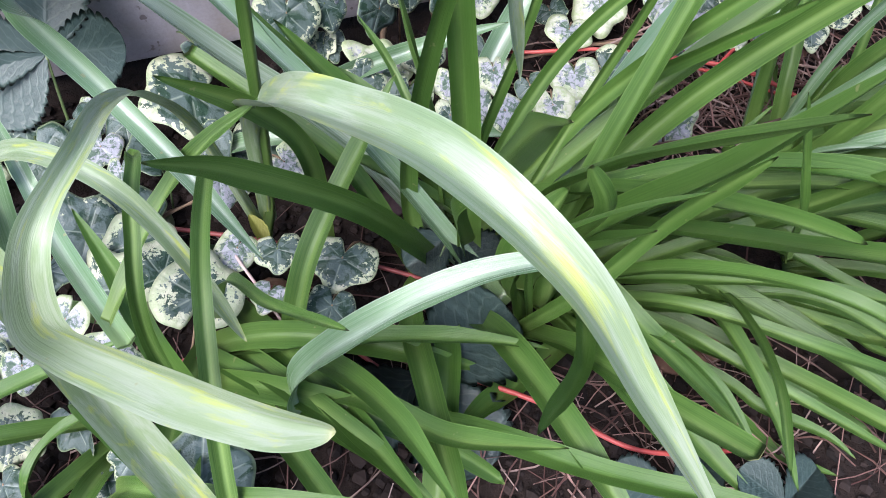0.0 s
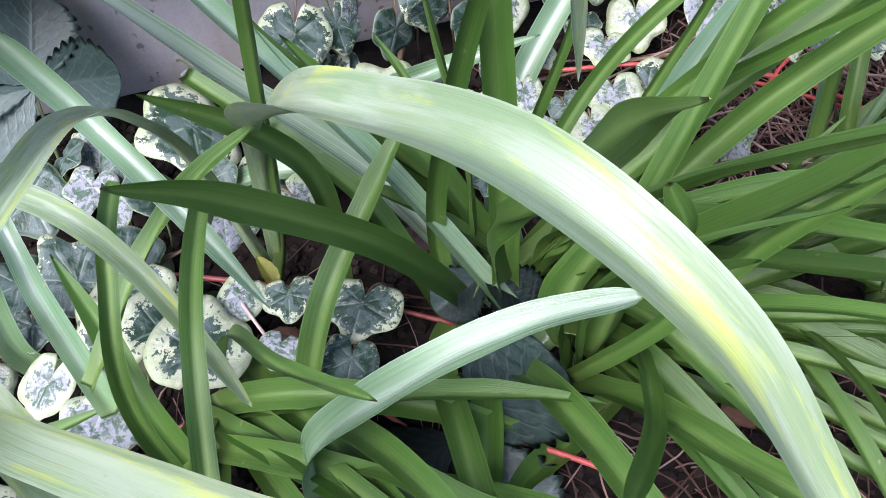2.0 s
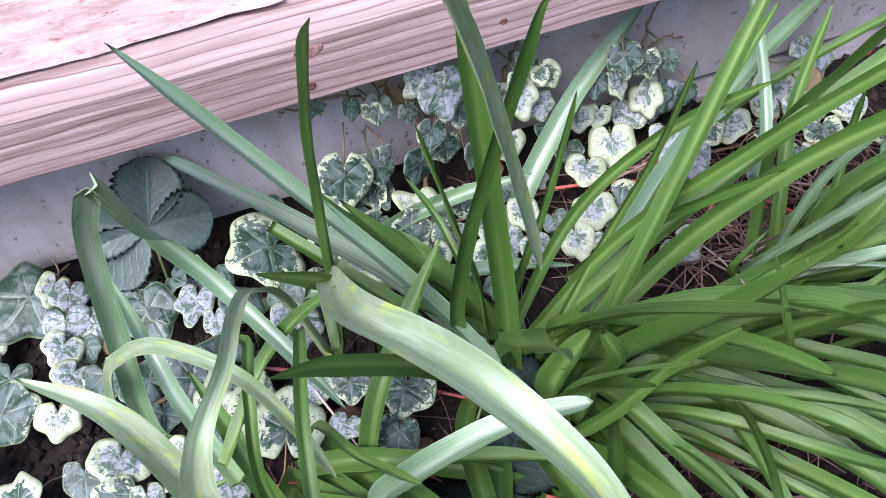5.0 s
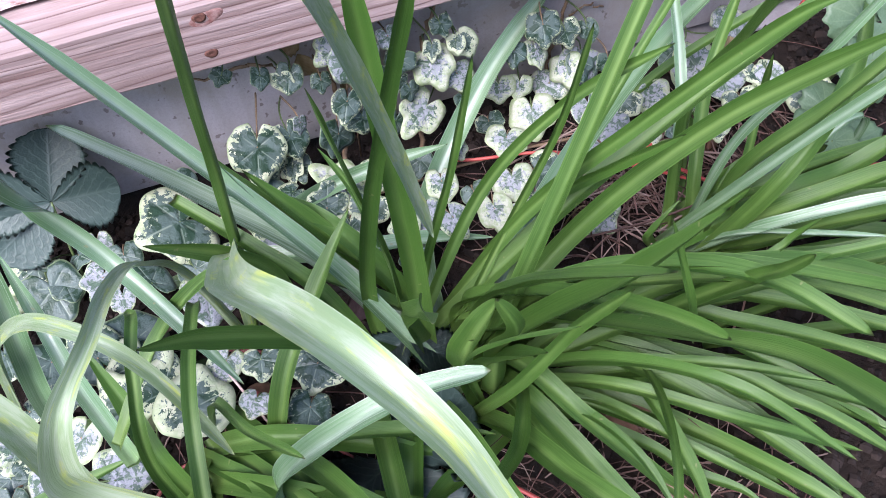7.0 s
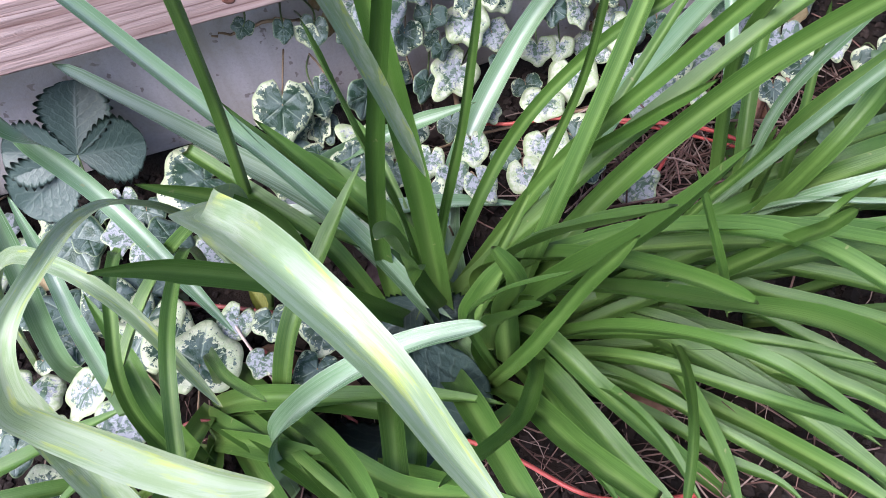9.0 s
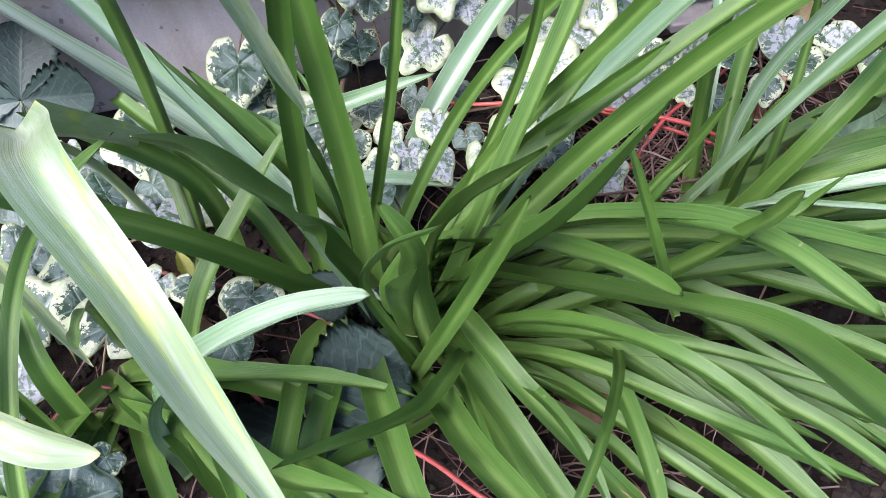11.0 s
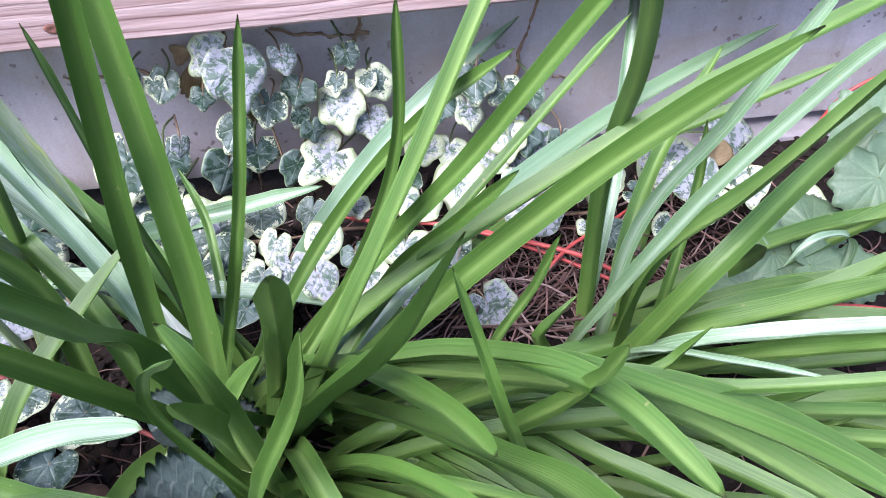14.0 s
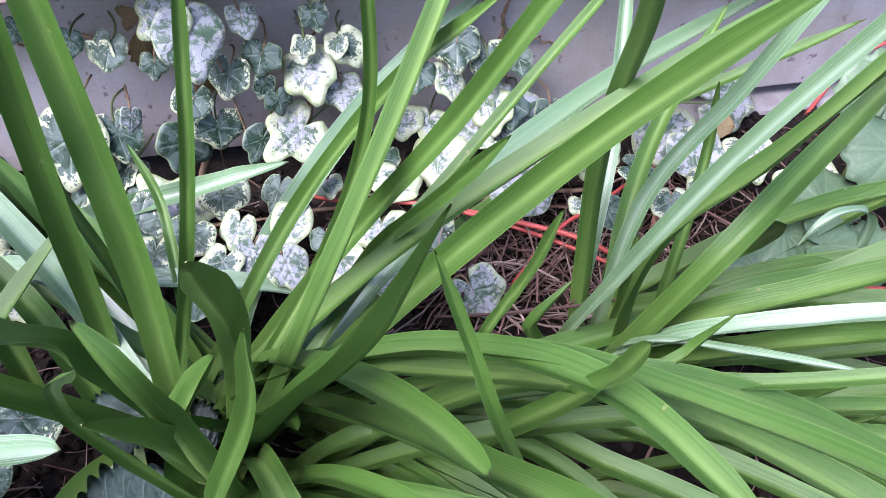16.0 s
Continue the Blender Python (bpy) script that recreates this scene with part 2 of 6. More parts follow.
def wall_material():
    """Weathered grey panel with fine pits, drips and dirt."""
    n = Nodes("weathered_panel")
    pl = n.place()
    cloud = n.noise(pl, 9.0, 6.0, 0.6)
    drip = n.noise(n.scaled(pl, (60, 60, 5)), 1.0, 4.0)
    grain = n.noise(pl, 420.0, 3.0, 0.7)
    speck = n.noise(pl, 120.0, 2.0)
    tone = n.mix(n.ramp(cloud, (0.3, 0.0), (0.7, 1.0)), (0.35, 0.33, 0.345), (0.5, 0.475, 0.495))
    tone = n.mix(n.math("MULTIPLY", n.ramp(drip, (0.45, 0.0), (0.7, 1.0)), 0.5), tone, (0.29, 0.26, 0.23))
    tone = n.mix(n.math("MULTIPLY", n.ramp(grain, (0.3, 1.0), (0.55, 0.0)), 0.25), tone, (0.22, 0.2, 0.19))
    tone = n.mix(n.math("MULTIPLY", n.ramp(speck, (0.66, 0.0), (0.7, 1.0)), 0.7), tone, (0.12, 0.09, 0.08))
    stain = n.noise(n.scaled(pl, (1, 1, 1.6)), 13.0, 5.0, 0.65, 0.6)
    tone = n.mix(n.math("MULTIPLY", n.ramp(stain, (0.46, 0.0), (0.64, 1.0)), 0.6), tone, (0.33, 0.295, 0.24))
    n.base(tone)
    n.gloss(0.6, 0.4)
    n.bump(n.math("ADD", grain, cloud), 0.25, 0.0012)
    return n.mat


def wood_material():
    """Sawn weathered softwood: grain along x, two rusty knots."""
    n = Nodes("weathered_timber")
    pl = n.place()
    long = n.noise(n.scaled(pl, (2.2, 40.0, 75.0)), 1.6, 5.0, 0.6, 0.7)
    band = n.noise(n.scaled(pl, (1.2, 14.0, 42.0)), 1.4, 3.0, 0.6, 0.5)
    ring = n.noise(n.scaled(pl, (3.0, 12.0, 12.0)), 1.0, 3.0, 0.5, 0.3)
    _, deep_y, tall_z = n.split(pl)
    fine = n.noise(n.scaled(pl, (18.0, 420.0, 420.0)), 1.0, 3.0, 0.7)
    tone = n.mix(n.ramp(long, (0.34, 0.0), (0.62, 1.0)), (0.25, 0.165, 0.15), (0.57, 0.44, 0.425))
    tone = n.mix(n.ramp(band, (0.42, 0.55), (0.58, 0.0)), tone, (0.3, 0.22, 0.21))
    lines = n.math("FRACT", n.math("ADD", n.math("MULTIPLY", n.math("ADD", tall_z, n.math("MULTIPLY", deep_y, 0.6)), 135.0), n.math("MULTIPLY", ring, 5.0)))
    tone = n.mix(n.math("MULTIPLY", n.ramp(lines, (0.0, 1.0), (0.1, 0.35), (0.4, 0.0), (0.9, 0.0), (1.0, 1.0)), n.ramp(band, (0.3, 0.6), (0.6, 1.0))), tone, (0.12, 0.062, 0.056))
    tone = n.mix(n.math("MULTIPLY", n.ramp(fine, (0.25, 1.0), (0.5, 0.0)), 0.4), tone, (0.22, 0.15, 0.13))
    n.base(tone)
    n.gloss(0.75, 0.3)
    n.bump(n.math("ADD", n.math("MULTIPLY", fine, 0.7), long), 0.6, 0.0015)
    return n.mat


SOIL, WALL, WOOD = soil_material(), wall_material(), wood_material()


def torn_wood():
    """Rough torn fibres along x with red-brown flecks."""
    n = Nodes("rough_timber_top")
    pl = n.place()
    f = n.noise(n.scaled(pl, (22.0, 110.0, 110.0)), 1.0, 6.0, 0.7, 0.5)
    g = n.noise(n.scaled(pl, (55.0, 190.0, 190.0)), 1.0, 4.0, 0.7)
    tone = n.mix(n.ramp(f, (0.3, 0.0), (0.68, 1.0)), (0.28, 0.17, 0.16), (0.64, 0.5, 0.48))
    tone = n.mix(n.ramp(g, (0.6, 0.0), (0.68, 0.75)), tone, (0.24, 0.085, 0.065))
    n.base(tone)
    n.gloss(0.9, 0.2)
    n.bump(n.math("ADD", f, g), 1.0, 0.003)
    return n.mat


ROUGH_WOOD = torn_wood()
KNOT = plain("timber_knot", (0.06, 0.025, 0.02), (0.2, 0.085, 0.06), 260.0, 0.8, 0.6)
KNOT_STAIN = plain("timber_resin_stain", (0.2, 0.06, 0.045), (0.42, 0.28, 0.26), 210.0, 0.75, 0.5)
LEDGE = plain("stone_ledge", (0.26, 0.24, 0.25), (0.42, 0.39, 0.4), 60.0, 0.85, 0.6, 0.003)
RUNNER = plain("red_runner", (0.4, 0.05, 0.045), (0.56, 0.12, 0.1), 50.0, 0.4)
IVY_STEM = plain("ivy_stem", (0.16, 0.1, 0.06), (0.34, 0.24, 0.15), 90.0, 0.7)
GREEN_STEM = plain("green_stem", (0.09, 0.14, 0.045), (0.15, 0.2, 0.08), 50.0, 0.45)
STRAW = island("dry_straw", [(0.04, 0.02, 0.015), (0.14, 0.075, 0.06), (0.46, 0.34, 0.29), (0.08, 0.036, 0.03), (0.42, 0.25, 0.21)])
CRUMB = island("soil_crumbs", [(0.008, 0.006, 0.005), (0.02, 0.014, 0.012), (0.045, 0.031, 0.026)], 0.95)


# ---- mesh helpers ----
def bez(p, t):
    a, b, c, d = p
    s = 1 - t
    return a * (s * s * s) + b * (3 * s * s * t) + c * (3 * s * t * t) + d * (t * t * t)


def bez_way(p, t):
    a, b, c, d = p
    s = 1 - t
    w = (b - a) * (s * s) + (c - b) * (2 * s * t) + (d - c) * (t * t)
    return w.normalized() if w.length > 1e-9 else (d - a).normalized()


def spline(p, t):
    """Place and direction on a chain of cubic pieces."""
    k = len(p) // 3
    i = min(int(t * k), k - 1)
    q = p[3 * i:3 * i + 4]
    c, d = bez(q, t * k - i), bez_way(q, t * k - i)
    return c, d


def finish(name, bm, material, parent=None, label="", smooth=True):
    me = bpy.data.meshes.new(name)
    bm.to_mesh(me)
    bm.free()
    for poly in me.polygons:
        poly.use_smooth = smooth
    me.materials.append(material)
    ob = new(name, me)
    if parent:
        ob.parent = parent
    if label:
        tagged(ob, label)
    return ob


def thing(name, label, category, place=(0, 0, 0), group="", kind=""):
    ob = new(name)
    ob.empty_display_size = 0.05
    ob.location = place
    return tagged(ob, label, category, group, kind)


STRAPS = random.Random(5)


def thread(*spots):
    """A chain of cubic pieces that runs smoothly through the spots."""
    q = [Vector(s) for s in spots]
    ends = [q[0] * 2 - q[1]] + q + [q[-1] * 2 - q[-2]]
    out = [q[0]]
    for a, b, c, d in zip(ends, ends[1:], ends[2:], ends[3:]):
        out += [b + (c - a) / 6, c - (d - b) / 6, c]
    return out


def strap(plant, points, w=0.020, roll=0.0, roll_tip=None, material=None, channel=0.34, tip="point", base_w=0.8, face=None, taper=0.0, label="", swell=(0.0, 0.4), slim=0.4):
    """One fleshy strap leaf along a cubic curve. roll: degrees by which the blade turns about its own length, at base and tip."""
    rr = STRAPS
    o = plant.location
    p = [Vector(q) - o for q in points]
    roll_tip = roll if roll_tip is None else roll_tip
    head = (p[-1] - p[0])
    head = Vector((head.x, head.y, 0))
    if head.length < 0.01:
        head = Vector((p[0].x, p[0].y - 0.1, 0))
    side = Vector((0, 0, 1)).cross(head).normalized() * -1
    n, m = 26 + 8 * (len(p) // 3 - 1), 8
    spots = [spline(p, i / n) for i in range(n + 1)]
    length = sum((b[0] - a[0]).length for a, b in zip(spots, spots[1:]))
    gone = 0.0
    bm = bmesh.new()
    uvl = bm.loops.layers.uv.new("uv")
    wob, ph, wv = rr.uniform(0.2, 0.7), rr.uniform(0, 6.28), rr.uniform(0.9, 1.1)
    shift = rr.uniform(0, 30)
    rows = []
    for i in range(n + 1):
        c, d = spots[i]
        gone += (c - spots[max(0, i - 1)][0]).length
        t = gone / length
        if len(p) > 4:
            # carry the blade's own sideways direction along
            side = (side - d * side.dot(d)).normalized()
        a = (side - d * side.dot(d)).normalized() if face is None else d.cross(Vector(face)).normalized()
        up = a.cross(d)
        ang = radians(roll + (roll_tip - roll) * t + 5 * math.sin(7 * t * wv + ph))
        a, up = a * math.cos(ang) + up * math.sin(ang), up * math.cos(ang) - a * math.sin(ang)
        s = (1 - t) * length
        if tip == "point":
            k = min(1.0, (s / (3.2 * w)) ** 0.62) if s < 3.2 * w else 1.0
        elif tip == "blunt":
            k = math.sqrt(max(0.0, 1 - (1 - min(1.0, s / (1.1 * w))) ** 2)) * min(1.0, 0.72 + 0.28 * s / (4 * w))
        else:
            k = 1.0 if s > 0.25 * w else 0.93
        if taper:
            k *= min(1.0, (1.0 - t) / taper + 0.12) ** 0.75
        k *= base_w + (1 - base_w) * min(1.0, max(0.0, (t - swell[0]) / (swell[1] - swell[0])))
        k = max(k, 0.05)
        if slim:
            k *= 1.1 - slim * t ** 1.4
        hw = 0.5 * w * k
        th = 0.0013 * (1.0 - 0.6 * t) * (0.35 + 0.65 * k)
        top, bot = [], []
        for j in range(m + 1):
            x = 2 * j / m - 1
            dip = channel * (abs(x) ** 1.12 - 0.4) * hw * 2
            rip = 0.0007 * wob * math.sin(26 * t + ph + 2.2 * x) * k
            q = c + a * (x * hw) + up * (dip + rip)
            e = th * (1 - x * x) ** 0.5
            top.append(bm.verts.new(q + up * e * 0.5))
            bot.append(top[-1] if j in (0, m) else bm.verts.new(q - up * e * 0.5))
        rows.append((top, bot, t))
    for (ta, ba, t0), (tb, bb, t1) in zip(rows, rows[1:]):
        for j in range(m):
            for quad, us in (((ta[j], ta[j + 1], tb[j + 1], tb[j]), (j, j + 1, j + 1, j)), ((ba[j + 1], ba[j], bb[j], bb[j + 1]), (j + 1, j, j, j + 1))):
                f = bm.faces.new(quad)
                for lp, uu, vv in zip(f.loops, us, (t0, t0, t1, t1)):
                    lp[uvl].uv = (uu / m, vv)
    for (ta, _, _), (tb, _, _) in zip(rows, rows[1:]):
        for j in (0, m):
            bm.edges.get((ta[j], tb[j])).smooth = False
    for row, flip in ((rows[0], False), (rows[-1], True)):
        ring = row[0] + row[1][-2:0:-1]
        f = bm.faces.new(ring if not flip else ring[::-1])
        for lp in f.loops:
            lp[uvl].uv = (0.5, row[2])
    if not label and material is STREAKED:
        label = "pale grey-green leaf with yellow streaks"
    if not label and material is SILVER_SHEEN:
        label = "green leaf with pale ribs and a painted silvery sheen"
    if not label and material is BLUE_GREEN:
        label = "glossy bluish-green leaf with a pale channel and painted sheen"
    return finish("leaf", bm, material or GREEN, plant, label)


def tube(bm, pts, r0, r1, sides=6):
    """A tapered rod through points, added to bm."""
    rings = []
    for i, q in enumerate(pts):
        d = (pts[min(i + 1, len(pts) - 1)] - pts[max(i - 1, 0)]).normalized()
        a = d.orthogonal().normalized()
        b = d.cross(a)
        r = r0 + (r1 - r0) * i / (len(pts) - 1)
        rings.append([bm.verts.new(q + (a * math.cos(6.2832 * k / sides) + b * math.sin(6.2832 * k / sides)) * r) for k in range(sides)])
    for x, y in zip(rings, rings[1:]):
        # keep the rings from twisting
        best = min(range(sides), key=lambda s: (x[0].co - y[s].co).length)
        y[:] = y[best:] + y[:best]
        for k in range(sides):
            bm.faces.new((x[k], x[(k + 1) % sides], y[(k + 1) % sides], y[k]))
    bm.faces.new(rings[0][::-1])
    bm.faces.new(rings[-1])


def curve_pts(p, n=12, jitter=0.0, rng=random):
    p = [Vector(q) for q in p]
    out = [bez(p, i / n) for i in range(n + 1)]
    if jitter:
        out = [q + Vector([rng.uniform(-jitter, jitter) for _ in "xyz"]) for q in out]
    return out


def blade_mesh(name, outline, veins, length, width, cup, ripple, rng, serrate=0, rings=5):
    """A leaf blade from an outline in polar form: angle (0 is the tip) -> reach. Lies in xy with its stalk at the origin and its tip along +y."""
    bm = bmesh.new()
    uvl = bm.loops.layers.uv.new("uv")
    count = 72
    rim = []
    for i in range(count):
        a = 2 * math.pi * i / count
        r = outline(a)
        if serrate:
            r *= 1 + 0.07 * abs(((i * serrate / count) % 1) * 2 - 1) - 0.035
        rim.append((math.sin(a) * r * width, math.cos(a) * r * length))
    ph = rng.uniform(0, 6)

    def z(x, y, k):
        return cup * (k * k) * 0.5 * (length + width) * 0.3 + ripple * math.sin(5 * math.atan2(x, y) + ph) * k * k

    def make(x, y, k):
        vein = 0.0
        for va, vl in veins:
            dx, dy = math.sin(va), math.cos(va)
            al, off = x / width * dx + y / length * dy, abs(x / width * dy - y / length * dx)
            if 0 < al < vl:
                vein = max(vein, 1 - off / 0.07)
        return bm.verts.new((x, y, z(x, y, k) - 0.0012 * max(0, vein))), (k, max(0.0, vein))

    centre = make(0, 0, 0)
    loops = []
    for ring in range(1, rings + 1):
        k = ring / rings
        loops.append([make(x * k, y * k, k) for x, y in rim])
    faces = []
    for i in range(count):
        j = (i + 1) % count
        faces.append((centre, loops[0][j], loops[0][i]))
        for a, b in zip(loops, loops[1:]):
            faces.append((a[i], a[j], b[j], b[i]))
    for fc in faces:
        f = bm.faces.new([q[0] for q in fc])
        for lp, q in zip(f.loops, fc):
            lp[uvl].uv = q[1]
    bm.normal_update()
    bmesh.ops.recalc_face_normals(bm, faces=bm.faces)
    if sum(f.normal.z for f in bm.faces) < 0:
        bmesh.ops.reverse_faces(bm, faces=bm.faces)
    # thickness
    geo = bmesh.ops.solidify(bm, geom=bm.faces[:], thickness=0.0006)
    me = bpy.data.meshes.new(name)
    bm.to_mesh(me)
    bm.free()
    for poly in me.polygons:
        poly.use_smooth = True
    return me


def lobed(knots):
    """An outline through (angle, reach) knots, rounded between them; angles run from the tip to the stalk on either side."""
    def f(a):
        a = (a + math.pi) % (2 * math.pi) - math.pi
        side = knots[0] if a >= 0 else knots[1]
        a = abs(a)
        for (a0, r0), (a1, r1) in zip(side, side[1:]):
            if a0 <= a <= a1:
                s = (a - a0) / (a1 - a0)
                return r0 + (r1 - r0) * (0.5 - 0.5 * math.cos(math.pi * s))
        return side[-1][1]
    return f


LEAF_RNG = random.Random(11)
IVY_FORMS = []
for kind in range(8):
    wid = (1.0, 0.86, 1.12, 0.95, 1.05, 0.82, 1.18, 1.0)[kind]
    deep = (0.76, 0.82, 0.75, 0.7, 0.79, 0.84, 0.76, 0.82)[kind]
    side_a = (1.05, 0.95, 1.15, 1.0, 1.1, 0.95, 1.2, 1.05)[kind]
    point = (1.08, 1.02, 1.0, 1.16, 1.04, 1.1, 0.98, 1.02)[kind]
    sides = []
    for _ in "ab":
        j = [LEAF_RNG.uniform(0.94, 1.06) for _ in range(5)]
        sides.append([(0.0, point), (0.56 * j[0], deep * j[0]), (side_a * j[1], 0.87 * j[2]), (1.62, (deep + 0.02) * j[3]), (2.2 * j[1], 0.82 * j[4]), (2.75, 0.66), (math.pi, 0.2)])
    me = blade_mesh("ivy_leaf", lobed(sides), [(0, 0.85), (side_a, 0.7), (-side_a, 0.7), (2.15, 0.5), (-2.15, 0.5)], 0.6, 0.6 * wid, LEAF_RNG.uniform(-0.5, 0.15), 0.02, LEAF_RNG)
    me.materials.append(IVY)
    IVY_FORMS.append(me)
for kind in range(8):
    me = IVY_FORMS[kind].copy()
    me.materials[0] = IVY_PALE
    IVY_FORMS.append(me)


def pinnate_mesh(name, material, wide, teeth, depth, fold, droop, rng, peak=0.5, quilt=0.004):
    """A toothed leaf blade: base at the origin, tip at y = 1, u across and v along."""
    bm = bmesh.new()
    uvl = bm.loops.layers.uv.new("uv")
    n, m = teeth * 4, 10
    rows = []
    for i in range(n + 1):
        s = i / n
        prof = max(0.0, math.sin(math.pi * s ** (0.69 / -math.log(peak)) if s else 0.0)) ** 0.62 if 0 < s < 1 else 0.0
        tooth = 1 + depth * (abs(math.sin(math.pi * i / 4)) - 0.6) * (1 if s < 0.97 else 0)
        hw = max(0.004, 0.5 * wide * prof * tooth)
        row = []
        for j in range(m + 1):
            x = 2 * j / m - 1
            ph = (s - 0.4 * abs(x)) * 8.0
            z = fold * abs(x) * hw - droop * s * s * 0.5 + quilt * math.sin(2 * math.pi * ph) * min(1, hw * 6) * (1 - abs(x) ** 4)
            y = s - 0.06 * wide * abs(x) * 0 + 0.05 * abs(x) * prof * 0.5
            row.append((bm.verts.new((x * hw, y, z)), (0.5 + 0.5 * x, s)))
        rows.append(row)
    for a, b in zip(rows, rows[1:]):
        for j in range(m):
            q = (a[j], a[j + 1], b[j + 1], b[j])
            f = bm.faces.new([v[0] for v in q])
            for lp, v in zip(f.loops, q):
                lp[uvl].uv = v[1]
    bmesh.ops.solidify(bm, geom=bm.faces[:], thickness=0.012)
    me = bpy.data.meshes.new(name)
    bm.to_mesh(me)
    bm.free()
    for poly in me.polygons:
        poly.use_smooth = True
    me.materials.append(material)
    return me


BERRY_FORMS = [pinnate_mesh("leaflet", BERRY, w, 10, 0.15, f, d, LEAF_RNG, 0.6, 0.0035) for w, f, d in ((0.95, 0.25, 0.15), (1.05, 0.35, 0.3), (0.9, 0.15, 0.1))]
def broad_leaf():
    """Matt lobed leaf: u runs to the edge, v is the nearness of a vein."""
    n = Nodes("broad_weed_leaf")
    edge, vein, _ = n.split(n.uv())
    pl = n.place()
    f = n.noise(pl, 26.0, 4.0, 0.6)
    g = n.noise(pl, 3.5, 3.0)
    tone = n.mix(n.ramp(g, (0.3, 0.0), (0.7, 1.0)), (0.095, 0.165, 0.085), (0.155, 0.235, 0.135))
    tone = n.mix(n.math("MULTIPLY", n.ramp(f, (0.35, 0.0), (0.65, 1.0)), 0.3), tone, (0.055, 0.115, 0.042))
    tone = n.mix(n.math("MULTIPLY", n.ramp(vein, (0.6, 0.0), (1.0, 1.0)), 0.5), tone, (0.19, 0.27, 0.15))
    n.base(tone)
    n.gloss(0.45, 0.6)
    n.bump(n.math("SUBTRACT", n.math("MULTIPLY", f, 0.6), vein), 0.12, 0.01)
    n.leafy(tone, 0.15)
    return n.mat


BROAD = broad_leaf()
WEED_FORMS = []
for kind in range(3):
    sides = []
    for _ in "ab":
        j = [LEAF_RNG.uniform(0.95, 1.05) for _ in range(8)]
        knots = [(0.0, 1.0), (0.2, 0.93), (0.36, 0.99 * j[0]), (0.58, 0.84), (0.78, 0.94 * j[1]), (1.0, 0.8), (1.22, 0.9 * j[2]), (1.45, 0.74), (1.7, 0.82 * j[3]), (1.95, 0.68), (2.25, 0.75 * j[4]), (2.8, 0.5), (math.pi, 0.14)]
        sides.append(knots)
    me = blade_mesh("blade", lobed(sides), [(0, 0.9), (0.42, 0.85), (-0.42, 0.85), (0.85, 0.8), (-0.85, 0.8), (1.35, 0.75), (-1.35, 0.75), (1.95, 0.6), (-1.95, 0.6)], 0.62, 0.62, (-0.25, -0.1, 0.15)[kind], 0.03, LEAF_RNG, 0, 6)
    me.materials.append(BROAD)
    WEED_FORMS.append(me)


def aim(place, normal, tip, size):
    """A pose whose z is the normal and whose y lies towards the tip."""
    zz = Vector(normal).normalized()
    yy = Vector(tip) - zz * Vector(tip).dot(zz)
    yy.normalize()
    xx = yy.cross(zz)
    m = Matrix((xx, yy, zz)).transposed().to_4x4()
    return Matrix.Translation(place) @ m @ Matrix.Scale(size, 4)


# ---- structure ----
def sheet(name, material, xs, ys, height, label, category):
    bm = bmesh.new()
    grid = [[bm.verts.new((x, y, height(x, y))) for x in xs] for y in ys]
    for a, b in zip(grid, grid[1:]):
        for i in range(len(xs) - 1):
            bm.faces.new((a[i], a[i + 1], b[i + 1], b[i]))
    return tagged(finish(name, bm, material), label, category, kind="structure")


WALL_Y = 0.245


def soil_z(x, y):
    near = max(0.0, 1 - math.hypot(x, y - 0.05) / 1.5)
    h = noise.noise(Vector((x * 9, y * 9, 1.7))) * 0.008 + noise.noise(Vector((x * 34, y * 34, 4.1))) * 0.004
    return -0.012 + h * near


fine = [i * 0.008 - 0.7 for i in range(176)]
xs = [-60, -20, -6, -2.5, -1.2] + fine + [1.2, 2.5, 6, 20, 60]
ys = [-60, -20, -6, -2.5, -1.2] + [i * 0.008 - 0.7 for i in range(129)] + [1, 2.5, 6, 20, 60]
sheet("ground", SOIL, xs, ys, soil_z, "dark crumbly garden soil with bits of straw", "soil")


def box(name, lo, hi, material, label="", category="", kind="", bevel=0.0, parent=None):
    bm = bmesh.new()
    bmesh.ops.create_cube(bm, size=1)
    for v in bm.verts:
        v.co = Vector([lo[i] + (hi[i] - lo[i]) * (v.co[i] + 0.5) for i in range(3)])
    if bevel:
        bmesh.ops.bevel(bm, geom=bm.edges[:], offset=bevel, segments=3, affect="EDGES", profile=0.6)
    ob = finish(name, bm, material, parent, "", smooth=False)
    if label:
        tagged(ob, label, category, kind=kind)
    return ob


box("wall_panel", (-6, WALL_Y, 0.004), (6, WALL_Y + 0.05, 0.16), WALL, "weathered grey-lilac cement panel with dirt specks", "wall", "structure", 0.002)
box("ledge", (0.24, WALL_Y - 0.012, -0.08), (6, WALL_Y + 0.06, -0.006), LEDGE, "rough grey stone ledge under the panel", "ledge", "structure", 0.004)



